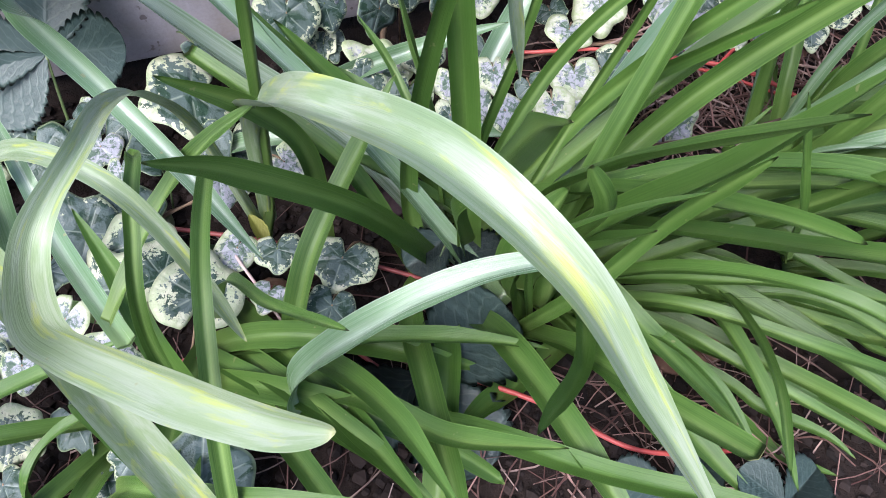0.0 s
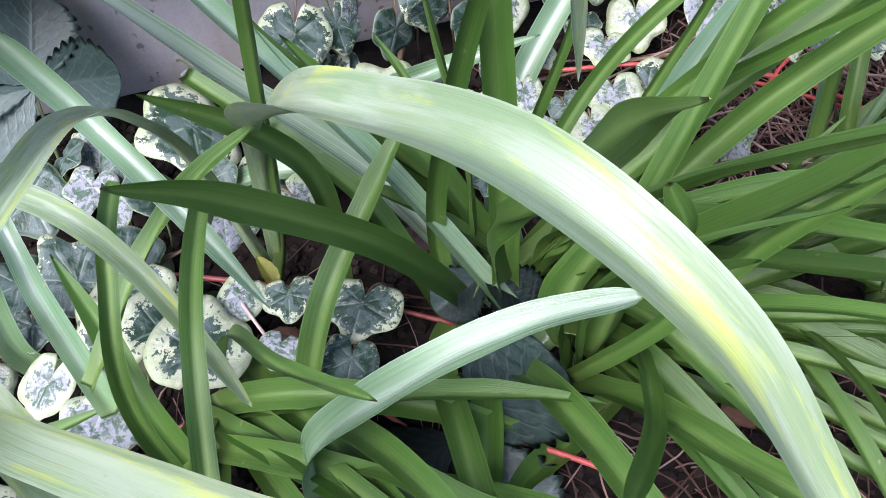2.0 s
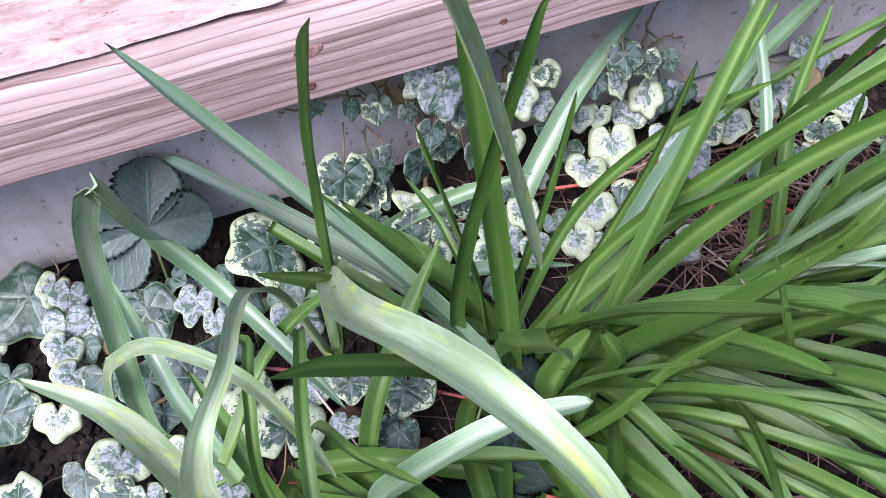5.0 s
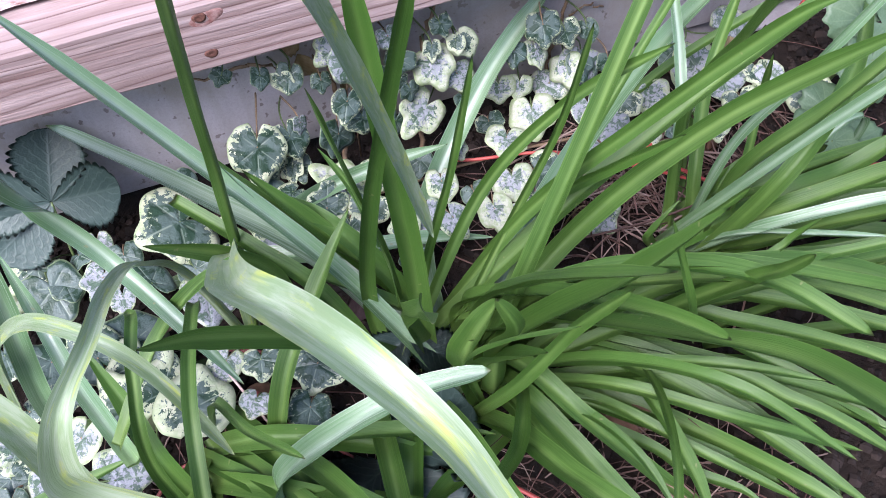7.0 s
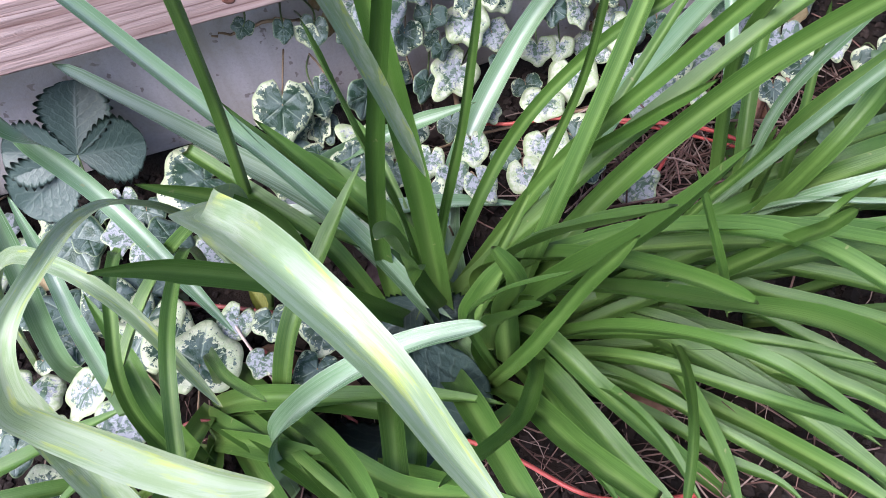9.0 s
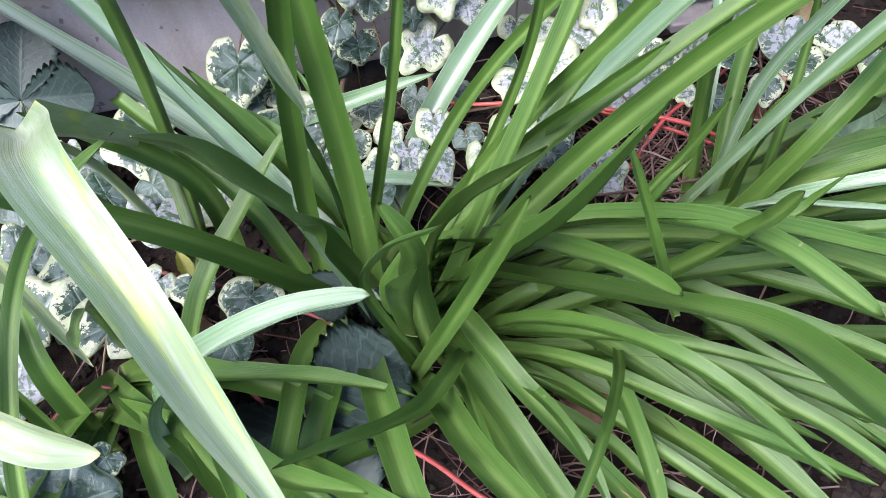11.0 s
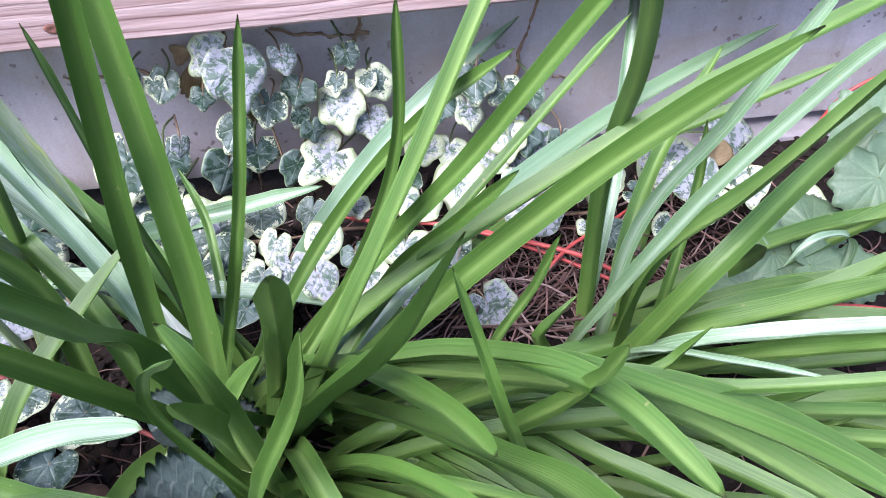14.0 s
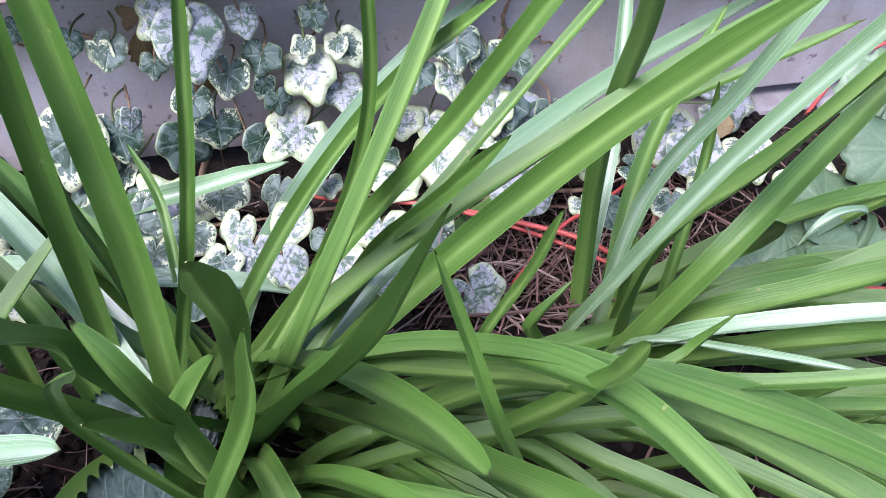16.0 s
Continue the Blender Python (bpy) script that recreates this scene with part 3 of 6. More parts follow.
def long_board(name, profile, material, parent, rough, seed, x0=-3.0, x1=3.0):
    """A board of a given cross-section along x, with an uneven sawn surface."""
    bm = bmesh.new()
    xs = [v for v in [x0, -1.5, -0.9] + [i * 0.012 - 0.6 for i in range(101)] + [0.9, 1.5, x1] if x0 <= v <= x1]
    xs = sorted(set(xs + [x0, x1]))
    rings = []
    for x in xs:
        ring = []
        for y, z in profile:
            d = rough * (noise.noise(Vector((x * 6, y * 60 + seed, z * 60))) + 0.6 * noise.noise(Vector((x * 40, y * 140 + seed, z * 140))))
            ring.append(bm.verts.new((x, y + d, z + d * 0.7)))
        rings.append(ring)
    k = len(profile)
    for a, b in zip(rings, rings[1:]):
        for i in range(k):
            bm.faces.new((a[i], b[i], b[(i + 1) % k], a[(i + 1) % k]))
    bm.faces.new(rings[0])
    bm.faces.new(rings[-1][::-1])
    bmesh.ops.recalc_face_normals(bm, faces=bm.faces)
    return finish(name, bm, material, parent, "", smooth=False)


def dense(corners, step):
    """The corners of a cross-section with points between them."""
    out = []
    for (a, b), (c, d) in zip(corners, corners[1:] + corners[:1]):
        n = max(1, int(math.hypot(c - a, d - b) / step))
        out += [(a + (c - a) * i / n, b + (d - b) * i / n) for i in range(n)]
    return out


# the lower board: front face, worn top edge; the rough board lies on it
timber = thing("timber", "weathered pinkish sawn softwood board with knots", "timber", (0, 0.185, 0.145))
board = long_board("board", dense([(0.0, 0.002), (0.0, 0.045), (0.003, 0.049), (0.017, 0.058), (0.13, 0.060), (0.13, 0.0), (0.002, 0.0)], 0.006), WOOD, timber, 0.0005, 3.0)


def disc(name, x, z, rx, rz, material, parent, proud, tilt=0.0):
    """A knot set in the front face of the board: a low rounded plug."""
    bm = bmesh.new()
    rings = []
    for k, h in ((1.0, 0.0), (0.92, 0.7), (0.6, 1.0), (0.3, 0.75)):
        ring = []
        for i in range(20):
            a = 2 * math.pi * i / 20
            w = 1 + 0.06 * math.sin(3 * a + x * 90)
            ring.append(bm.verts.new((x + rx * k * w * math.cos(a), 0.0008 - proud * h, z + rz * k * w * math.sin(a + tilt))))
        rings.append(ring)
    for a, b in zip(rings, rings[1:]):
        for i in range(20):
            bm.faces.new((a[i], b[i], b[(i + 1) % 20], a[(i + 1) % 20]))
    bm.faces.new(rings[-1])
    bmesh.ops.recalc_face_normals(bm, faces=bm.faces)
    return finish(name, bm, material, parent, "dark resinous knot" if material is KNOT else "reddish resin stain")


disc("knot", -0.075, 0.012, 0.0045, 0.0032, KNOT, board, 0.0016)
disc("knot", -0.074, 0.038, 0.0046, 0.0032, KNOT, board, 0.0016)
disc("resin_stain", -0.0715, 0.0362, 0.013, 0.0058, KNOT_STAIN, board, 0.0009, 0.35)
disc("knot", 0.055, 0.02, 0.003, 0.0024, KNOT, board, 0.0014)

slab = thing("timber_slab", "rough fibrous pinkish sawn slab lying on the board", "timber", (0, 0.205, 0.205))
long_board("slab", dense([(0.0, 0.0015), (0.004, 0.004), (0.055, 0.045), (0.11, 0.047), (0.11, 0.0015)], 0.005), ROUGH_WOOD, slab, 0.0028, 8.0, -3.0, -0.075)
block = thing("timber_block", "pale sawn timber block with a reddish cut end", "timber", (0, 0.205, 0.205))
long_board("block", dense([(0.006, 0.0015), (0.006, 0.02), (0.05, 0.045), (0.1, 0.047), (0.1, 0.0015)], 0.006), WOOD, block, 0.0006, 5.0, -0.066, 3.0)

main = thing("strap_leaf_plant", "large clump of arching glossy green strap leaves in soil", "plant", (0.02, 0.04, -0.01))
left = thing("strap_leaf_plant", "small clump of pale streaked strap leaves in soil", "plant", (-0.12, 0.05, -0.01))
right = thing("strap_leaf_plant", "upright clump of green strap leaves rooted near the panel", "plant", (0.2, 0.06, -0.01))

# ---- strap leaves ----
strap(main, thread((0.023, 0.033, -0.006), (0.030, 0.040, 0.028), (0.071, -0.004, 0.078), (0.104, -0.054, 0.115), (0.120, -0.091, 0.138)), 0.0152, tip="blunt")
strap(main, thread((0.022, 0.026, -0.006), (0.030, 0.028, 0.024), (0.082, -0.015, 0.057), (0.120, -0.063, 0.095), (0.143, -0.109, 0.137), (0.145, -0.159, 0.176), (0.146, -0.206, 0.204)), 0.0176)
strap(main, thread((0.017, 0.023, -0.006), (0.040, 0.022, 0.040), (0.112, -0.006, 0.084), (0.160, -0.055, 0.118), (0.187, -0.108, 0.127)), 0.0168, tip="blunt")
strap(main, thread((0.010, 0.009, -0.006), (0.065, 0.009, 0.055), (0.125, -0.018, 0.082), (0.184, -0.058, 0.105), (0.232, -0.120, 0.121), (0.264, -0.160, 0.121)), 0.0153)
strap(main, thread((0.016, 0.021, -0.006), (0.025, 0.026, 0.028), (0.096, 0.004, 0.072), (0.152, -0.034, 0.106), (0.196, -0.082, 0.130), (0.214, -0.115, 0.149), (0.233, -0.148, 0.158)), 0.0125)
strap(main, thread((0.045, 0.001, -0.006), (0.142, -0.024, 0.081), (0.234, -0.049, 0.076), (0.347, -0.083, 0.002)), 0.0148)
strap(main, thread((0.043, 0.038, -0.006), (0.128, -0.000, 0.067), (0.222, -0.039, 0.082), (0.335, -0.066, 0.110)), 0.0081)
strap(main, thread((0.031, -0.006, -0.006), (0.133, -0.024, 0.048), (0.239, -0.037, 0.058), (0.359, -0.047, 0.045)), 0.0102)
strap(main, thread((0.039, 0.030, -0.006), (0.135, -0.003, 0.054), (0.238, -0.036, 0.045), (0.363, -0.059, 0.034)), 0.0110)
strap(main, thread((0.026, 0.007, -0.006), (0.037, -0.027, 0.028), (0.054, -0.068, 0.028), (0.076, -0.115, 0.013), (0.096, -0.156, 0.004)), 0.0140)
strap(main, thread((0.026, 0.009, -0.006), (0.042, -0.021, 0.046), (0.067, -0.067, 0.040), (0.113, -0.119, -0.005), (0.136, -0.145, 0.004)), 0.0118)
strap(main, thread((0.027, 0.009, -0.006), (0.087, -0.034, -0.002), (0.135, -0.084, 0.001), (0.168, -0.138, 0.020), (0.190, -0.175, 0.023)), 0.0132)
strap(main, thread((0.050, 0.021, -0.006), (0.101, -0.030, 0.026), (0.150, -0.094, 0.031), (0.197, -0.161, 0.016)), 0.0152)
strap(main, thread((0.035, 0.007, -0.006), (0.091, -0.034, 0.033), (0.143, -0.069, 0.058), (0.192, -0.100, 0.060)), 0.0084)
strap(main, thread((0.034, -0.005, -0.006), (0.080, -0.007, 0.032), (0.138, -0.012, 0.030), (0.214, -0.026, 0.024)), 0.0114)
strap(main, thread((0.033, -0.006, -0.006), (0.090, -0.049, 0.031), (0.143, -0.095, 0.040), (0.208, -0.132, 0.020)), 0.0096)
strap(main, thread((0.034, -0.001, -0.006), (0.077, -0.051, 0.076), (0.120, -0.101, 0.111), (0.161, -0.150, 0.096)), 0.0096)
strap(main, thread((0.046, 0.028, -0.006), (0.112, -0.027, 0.026), (0.173, -0.084, 0.021), (0.238, -0.108, 0.021)), 0.0119)
strap(main, thread((0.010, -0.022, -0.006), (0.025, -0.065, 0.049), (0.037, -0.109, 0.087), (0.053, -0.149, 0.117)), 0.0149, tip="cut")
strap(main, thread((-0.011, -0.004, -0.006), (-0.004, -0.049, 0.039), (0.007, -0.106, 0.060), (0.024, -0.168, 0.053)), 0.0159)
strap(left, thread((-0.057, -0.108, -0.006), (-0.037, -0.056, 0.021), (-0.023, -0.018, 0.016), (0.001, -0.006, 0.015)), 0.0162)
strap(main, thread((-0.026, 0.030, -0.006), (-0.043, -0.003, 0.014), (-0.047, -0.064, 0.042), (-0.050, -0.153, 0.081)), 0.0137)
strap(main, thread((-0.025, 0.006, -0.006), (-0.030, 0.049, 0.040), (-0.017, 0.043, 0.140), (0.012, 0.015, 0.282), (0.020, 0.008, 0.311)), 0.0109, face=(0.23, -0.58, 0.78))
strap(main, thread((-0.004, 0.018, -0.006), (0.001, 0.039, 0.080), (0.001, 0.051, 0.167), (-0.000, 0.059, 0.257), (-0.001, 0.064, 0.296)), 0.0145)
strap(main, thread((-0.010, 0.051, -0.006), (-0.012, 0.050, 0.083), (-0.021, 0.052, 0.152), (-0.030, 0.059, 0.220)), 0.0064)
strap(main, thread((-0.004, 0.057, -0.006), (-0.010, 0.109, 0.028), (-0.018, 0.146, 0.049), (-0.031, 0.167, 0.072)), 0.0064)
strap(main, thread((-0.013, 0.031, -0.006), (0.010, 0.051, 0.065), (0.031, 0.051, 0.139), (0.049, 0.051, 0.219)), 0.0064, face=(0.19, -0.79, 0.58))
strap(main, thread((0.008, 0.026, -0.006), (0.069, 0.058, 0.070), (0.099, 0.058, 0.145), (0.106, 0.042, 0.225)), 0.0062, face=(-0.02, -0.85, 0.52))
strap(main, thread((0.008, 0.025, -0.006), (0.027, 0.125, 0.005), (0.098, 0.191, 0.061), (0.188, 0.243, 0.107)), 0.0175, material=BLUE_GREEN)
strap(main, thread((-0.005, 0.048, -0.006), (0.058, 0.080, 0.080), (0.108, 0.067, 0.151), (0.148, 0.036, 0.203)), 0.0084, face=(0.04, -0.54, 0.84))
strap(main, thread((0.016, -0.005, -0.006), (0.063, 0.017, 0.075), (0.105, 0.039, 0.148), (0.144, 0.059, 0.221), (0.163, 0.070, 0.247)), 0.0124)
strap(main, thread((0.009, 0.050, -0.006), (0.078, 0.054, 0.080), (0.127, 0.028, 0.159), (0.164, -0.010, 0.241), (0.179, -0.026, 0.265)), 0.0094, face=(-0.10, -0.58, 0.81))
strap(main, thread((0.016, 0.000, -0.006), (0.084, 0.054, 0.055), (0.156, 0.102, 0.104), (0.229, 0.148, 0.152)), 0.0080)
strap(main, thread((0.020, 0.017, -0.006), (0.109, 0.042, 0.064), (0.177, 0.025, 0.147), (0.226, -0.024, 0.234)), 0.0139, face=(-0.16, -0.53, 0.83))
strap(main, thread((-0.001, 0.041, -0.006), (0.108, 0.050, 0.084), (0.219, 0.064, 0.146), (0.347, 0.084, 0.195)), 0.0141)
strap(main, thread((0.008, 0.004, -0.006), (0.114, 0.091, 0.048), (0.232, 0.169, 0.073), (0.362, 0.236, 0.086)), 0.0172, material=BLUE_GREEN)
strap(main, thread((0.016, 0.002, -0.006), (0.116, 0.121, -0.000), (0.239, 0.180, 0.028), (0.382, 0.177, 0.092)), 0.0099)
strap(main, thread((0.064, 0.095, -0.006), (0.095, 0.066, 0.068), (0.123, 0.037, 0.120), (0.144, 0.006, 0.170)), 0.0079, face=(-0.22, -0.72, 0.66))
strap(main, thread((0.022, -0.001, -0.004), (0.033, 0.017, 0.052), (0.050, -0.024, 0.131), (0.071, -0.099, 0.233)), 0.0127)
strap(main, thread((0.010, -0.023, -0.006), (0.032, -0.047, 0.070), (0.057, -0.058, 0.134), (0.070, -0.079, 0.193)), 0.0088, face=(0.09, -0.42, 0.90))
strap(main, thread((0.020, 0.013, -0.006), (0.057, -0.017, 0.076), (0.091, -0.044, 0.139), (0.116, -0.067, 0.210)), 0.0215)
strap(main, thread((0.028, -0.004, -0.006), (0.026, -0.022, 0.018), (0.025, -0.038, 0.099), (0.029, -0.055, 0.146), (0.021, -0.051, 0.172)), 0.0142, tip="blunt")
strap(main, thread((0.018, -0.017, 0.031), (0.019, -0.033, 0.081), (0.023, -0.057, 0.128), (0.031, -0.084, 0.174)), 0.0160)
strap(main, thread((0.020, -0.020, -0.006), (0.006, -0.045, 0.110), (0.019, -0.069, 0.167), (0.041, -0.091, 0.201)), 0.0052, face=(0.3, -0.9, 0.2))
strap(main, thread((0.019, -0.012, -0.006), (0.009, -0.014, 0.045), (0.016, -0.013, 0.071), (0.036, -0.010, 0.101)), 0.0245, tip="blunt")
strap(main, thread((0.036, -0.037, -0.006), (0.002, -0.056, 0.003), (-0.026, -0.073, 0.019), (-0.044, -0.093, 0.042)), 0.0140)
strap(main, thread((0.038, -0.027, -0.006), (0.041, -0.033, 0.030), (0.017, -0.085, 0.079), (-0.024, -0.131, 0.149)), 0.0094, base_w=0.4)
strap(main, thread((-0.000, 0.028, -0.006), (-0.014, 0.005, 0.089), (-0.012, -0.040, 0.163), (-0.016, -0.085, 0.239), (-0.018, -0.108, 0.268)), 0.0133, face=(0.14, -0.47, 0.87))
strap(main, thread((-0.019, 0.033, -0.006), (-0.056, -0.012, 0.119), (-0.095, -0.041, 0.196), (-0.115, -0.058, 0.229)), 0.0122, face=(0.08, -0.61, 0.79))
strap(main, thread((-0.081, 0.061, -0.006), (-0.078, 0.062, 0.077), (-0.094, 0.053, 0.126), (-0.126, 0.039, 0.171)), 0.0123, face=(0.35, -0.73, 0.59))
strap(main, thread((0.141, -0.050, 0.054), (0.136, -0.050, 0.073), (0.129, -0.051, 0.103), (0.122, -0.044, 0.134), (0.114, -0.037, 0.167)), 0.0053, face=(-0.07, -0.43, 0.90))
strap(main, thread((0.125, -0.013, -0.006), (0.109, -0.069, 0.049), (0.086, -0.118, 0.092), (0.061, -0.158, 0.116)), 0.0056)
strap(main, thread((0.032, -0.008, -0.006), (0.038, -0.048, 0.024), (0.044, -0.089, 0.035), (0.054, -0.127, 0.039)), 0.0063)
strap(main, thread((0.035, -0.009, -0.006), (0.062, -0.053, 0.035), (0.082, -0.094, 0.044), (0.092, -0.133, 0.032)), 0.0069)
strap(main, thread((0.004, 0.009, -0.006), (-0.048, 0.100, 0.029), (-0.109, 0.134, 0.090), (-0.164, 0.129, 0.183)), 0.0185, tip="blunt", material=SILVER_SHEEN, face=(0.25, -0.2, 0.95))
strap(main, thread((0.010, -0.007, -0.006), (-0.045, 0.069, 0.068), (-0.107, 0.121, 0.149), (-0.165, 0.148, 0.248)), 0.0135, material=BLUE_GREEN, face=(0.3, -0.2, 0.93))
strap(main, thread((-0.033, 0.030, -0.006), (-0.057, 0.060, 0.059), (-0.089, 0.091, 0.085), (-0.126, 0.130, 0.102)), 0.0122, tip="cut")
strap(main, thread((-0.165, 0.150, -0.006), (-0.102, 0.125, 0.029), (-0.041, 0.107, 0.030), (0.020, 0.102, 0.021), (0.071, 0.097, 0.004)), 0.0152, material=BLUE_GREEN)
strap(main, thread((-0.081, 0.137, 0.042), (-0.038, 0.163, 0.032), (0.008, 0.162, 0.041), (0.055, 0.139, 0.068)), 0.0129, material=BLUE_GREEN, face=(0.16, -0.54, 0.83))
strap(left, thread((-0.114, 0.076, -0.006), (-0.104, 0.092, 0.025), (-0.091, 0.092, 0.126), (-0.080, 0.072, 0.217), (-0.068, 0.030, 0.299), (-0.063, 0.011, 0.324)), 0.0083)
strap(left, thread((-0.176, -0.016, 0.090), (-0.164, -0.004, 0.101), (-0.144, 0.016, 0.119), (-0.119, 0.025, 0.140), (-0.086, 0.024, 0.163)), 0.0098)
strap(left, thread((-0.153, -0.051, -0.006), (-0.149, -0.050, 0.121), (-0.140, -0.025, 0.163), (-0.136, 0.001, 0.169), (-0.148, 0.027, 0.137)), 0.0068, face=(0.26, -0.59, 0.76))
strap(left, thread((-0.134, -0.123, -0.006), (-0.132, -0.118, 0.091), (-0.121, -0.049, 0.151), (-0.115, 0.016, 0.142), (-0.132, 0.070, 0.062)), 0.0075)
strap(left, thread((-0.117, -0.014, -0.006), (-0.091, 0.015, 0.051), (-0.059, 0.047, 0.079), (-0.025, 0.079, 0.105)), 0.0138)
strap(left, thread((-0.151, 0.025, -0.006), (-0.123, -0.012, 0.095), (-0.099, -0.059, 0.144), (-0.073, -0.097, 0.183)), 0.0061)
strap(left, thread((-0.152, 0.050, -0.006), (-0.117, -0.006, 0.016), (-0.087, -0.064, 0.036), (-0.061, -0.121, 0.059)), 0.0165)
strap(left, thread((-0.114, -0.003, -0.006), (-0.088, -0.043, 0.049), (-0.066, -0.084, 0.076), (-0.050, -0.131, 0.088)), 0.0130)
strap(left, thread((-0.116, -0.025, -0.006), (-0.079, -0.060, 0.046), (-0.045, -0.095, 0.063), (-0.004, -0.122, 0.093)), 0.0127)
strap(left, thread((-0.075, -0.048, -0.006), (-0.031, -0.090, 0.044), (0.016, -0.131, 0.068), (0.074, -0.169, 0.091)), 0.0122)
strap(left, thread((-0.157, -0.034, -0.006), (-0.168, -0.013, 0.050), (-0.176, 0.015, 0.073), (-0.188, 0.045, 0.098)), 0.0132)
strap(left, thread((-0.112, -0.052, -0.006), (-0.106, -0.049, 0.056), (-0.068, -0.057, 0.107), (-0.025, -0.060, 0.130), (0.011, -0.068, 0.142)), 0.0142, material=BLUE_GREEN, tip="blunt", slim=0.2)
strap(left, thread((-0.192, -0.074, 0.046), (-0.174, -0.086, 0.072), (-0.130, -0.110, 0.100), (-0.083, -0.126, 0.112)), 0.0115)
strap(left, thread((-0.241, -0.062, -0.006), (-0.236, -0.058, 0.035), (-0.218, -0.041, 0.047), (-0.180, -0.033, 0.054)), 0.0081)
strap(left, thread((-0.215, -0.004, -0.006), (-0.206, -0.028, 0.048), (-0.185, -0.058, 0.061), (-0.158, -0.096, 0.067)), 0.0095)
strap(left, thread((-0.276, -0.026, -0.006), (-0.272, -0.019, 0.039), (-0.242, -0.015, 0.050), (-0.177, -0.014, 0.070)), 0.0126)
strap(left, thread((-0.214, 0.052, -0.006), (-0.237, 0.054, 0.028), (-0.221, 0.076, 0.118), (-0.196, 0.065, 0.200), (-0.162, 0.018, 0.272)), 0.0139, material=BLUE_GREEN, tip="cut", face=(0.2, -0.8, 0.5))
strap(left, thread((-0.160, 0.021, 0.272), (-0.167, 0.060, 0.200), (-0.151, 0.056, 0.154), (-0.124, 0.016, 0.134), (-0.104, -0.015, 0.109)), 0.0110, material=BLUE_GREEN, face=(-0.2, -0.35, 0.9))
strap(left, thread((-0.272, 0.078, -0.006), (-0.232, 0.054, 0.100), (-0.203, 0.032, 0.147), (-0.179, 0.014, 0.172), (-0.157, -0.006, 0.184), (-0.141, -0.019, 0.180), (-0.131, -0.027, 0.161), (-0.123, -0.037, 0.135), (-0.118, -0.044, 0.095)), 0.0090, material=STREAKED, face=(0, -0.5, 0.86))
strap(left, thread((-0.127, -0.141, 0.044), (-0.153, -0.089, 0.145), (-0.172, -0.054, 0.219), (-0.206, -0.030, 0.237)), 0.0148, material=STREAKED)
strap(left, thread((-0.111, 0.087, -0.004), (-0.100, 0.085, 0.090), (-0.081, -0.031, 0.216), (-0.061, -0.072, 0.245), (-0.043, -0.105, 0.259), (-0.025, -0.133, 0.250), (-0.014, -0.153, 0.230), (-0.001, -0.175, 0.203), (0.005, -0.186, 0.186)), 0.0178, material=STREAKED, taper=0.36, base_w=0.62, swell=(0.1, 0.55), slim=0.0)
strap(left, thread((-0.036, -0.070, 0.383), (-0.024, -0.051, 0.339), (-0.010, -0.034, 0.268), (0.003, -0.023, 0.191)), 0.0085, material=STREAKED, face=(0.28, -0.60, 0.74))
strap(right, thread((0.192, 0.059, -0.006), (0.202, 0.082, 0.097), (0.200, 0.047, 0.183), (0.186, 0.008, 0.254)), 0.0101)
strap(right, thread((0.190, 0.060, -0.006), (0.217, 0.110, 0.064), (0.238, 0.169, 0.101), (0.261, 0.235, 0.113), (0.274, 0.273, 0.109)), 0.0084, material=BLUE_GREEN)
strap(right, thread((0.206, 0.052, -0.006), (0.220, 0.085, 0.044), (0.249, 0.129, 0.071), (0.297, 0.176, 0.111)), 0.0098)
strap(right, thread((0.180, 0.055, -0.006), (0.194, 0.019, 0.084), (0.208, -0.011, 0.161), (0.228, -0.037, 0.227), (0.239, -0.051, 0.252)), 0.0069, material=BLUE_GREEN, face=(-0.23, -0.47, 0.85))
strap(right, thread((0.198, 0.052, -0.006), (0.207, 0.041, 0.100), (0.231, 0.026, 0.167), (0.259, 0.015, 0.236)), 0.0070, material=BLUE_GREEN, face=(-0.33, -0.72, 0.6))
strap(right, thread((0.191, 0.029, -0.006), (0.233, 0.016, 0.090), (0.296, 0.056, 0.112), (0.383, 0.139, 0.076), (0.410, 0.166, 0.055)), 0.0116)
strap(right, thread((0.205, 0.042, -0.006), (0.214, 0.032, 0.083), (0.247, 0.017, 0.141), (0.290, 0.004, 0.215)), 0.0133)
strap(right, thread((0.202, 0.053, -0.006), (0.255, 0.083, 0.006), (0.277, 0.068, 0.040), (0.261, 0.021, 0.098)), 0.0132, tip="blunt", face=(-0.37, -0.62, 0.69))
strap(right, thread((0.217, 0.034, -0.006), (0.236, 0.055, 0.060), (0.248, 0.073, 0.099), (0.245, 0.072, 0.135)), 0.0058)
strap(right, thread((0.123, 0.005, 0.052), (0.127, -0.002, 0.070), (0.136, -0.014, 0.107), (0.144, -0.028, 0.144), (0.148, -0.043, 0.182)), 0.0046, face=(-0.12, -0.46, 0.88))
strap(right, thread((0.179, 0.045, -0.006), (0.164, 0.042, 0.023), (0.166, 0.041, 0.036), (0.183, 0.044, 0.056)), 0.0079)
strap(right, thread((0.206, 0.051, -0.006), (0.211, 0.052, 0.025), (0.210, 0.046, 0.055), (0.206, 0.036, 0.088)), 0.0053)
strap(right, thread((0.202, 0.033, -0.006), (0.249, 0.029, 0.042), (0.306, 0.029, 0.054), (0.355, 0.028, 0.091)), 0.0161)
strap(right, thread((0.194, 0.040, -0.006), (0.230, 0.014, 0.052), (0.274, -0.002, 0.083), (0.321, -0.025, 0.125)), 0.0175)
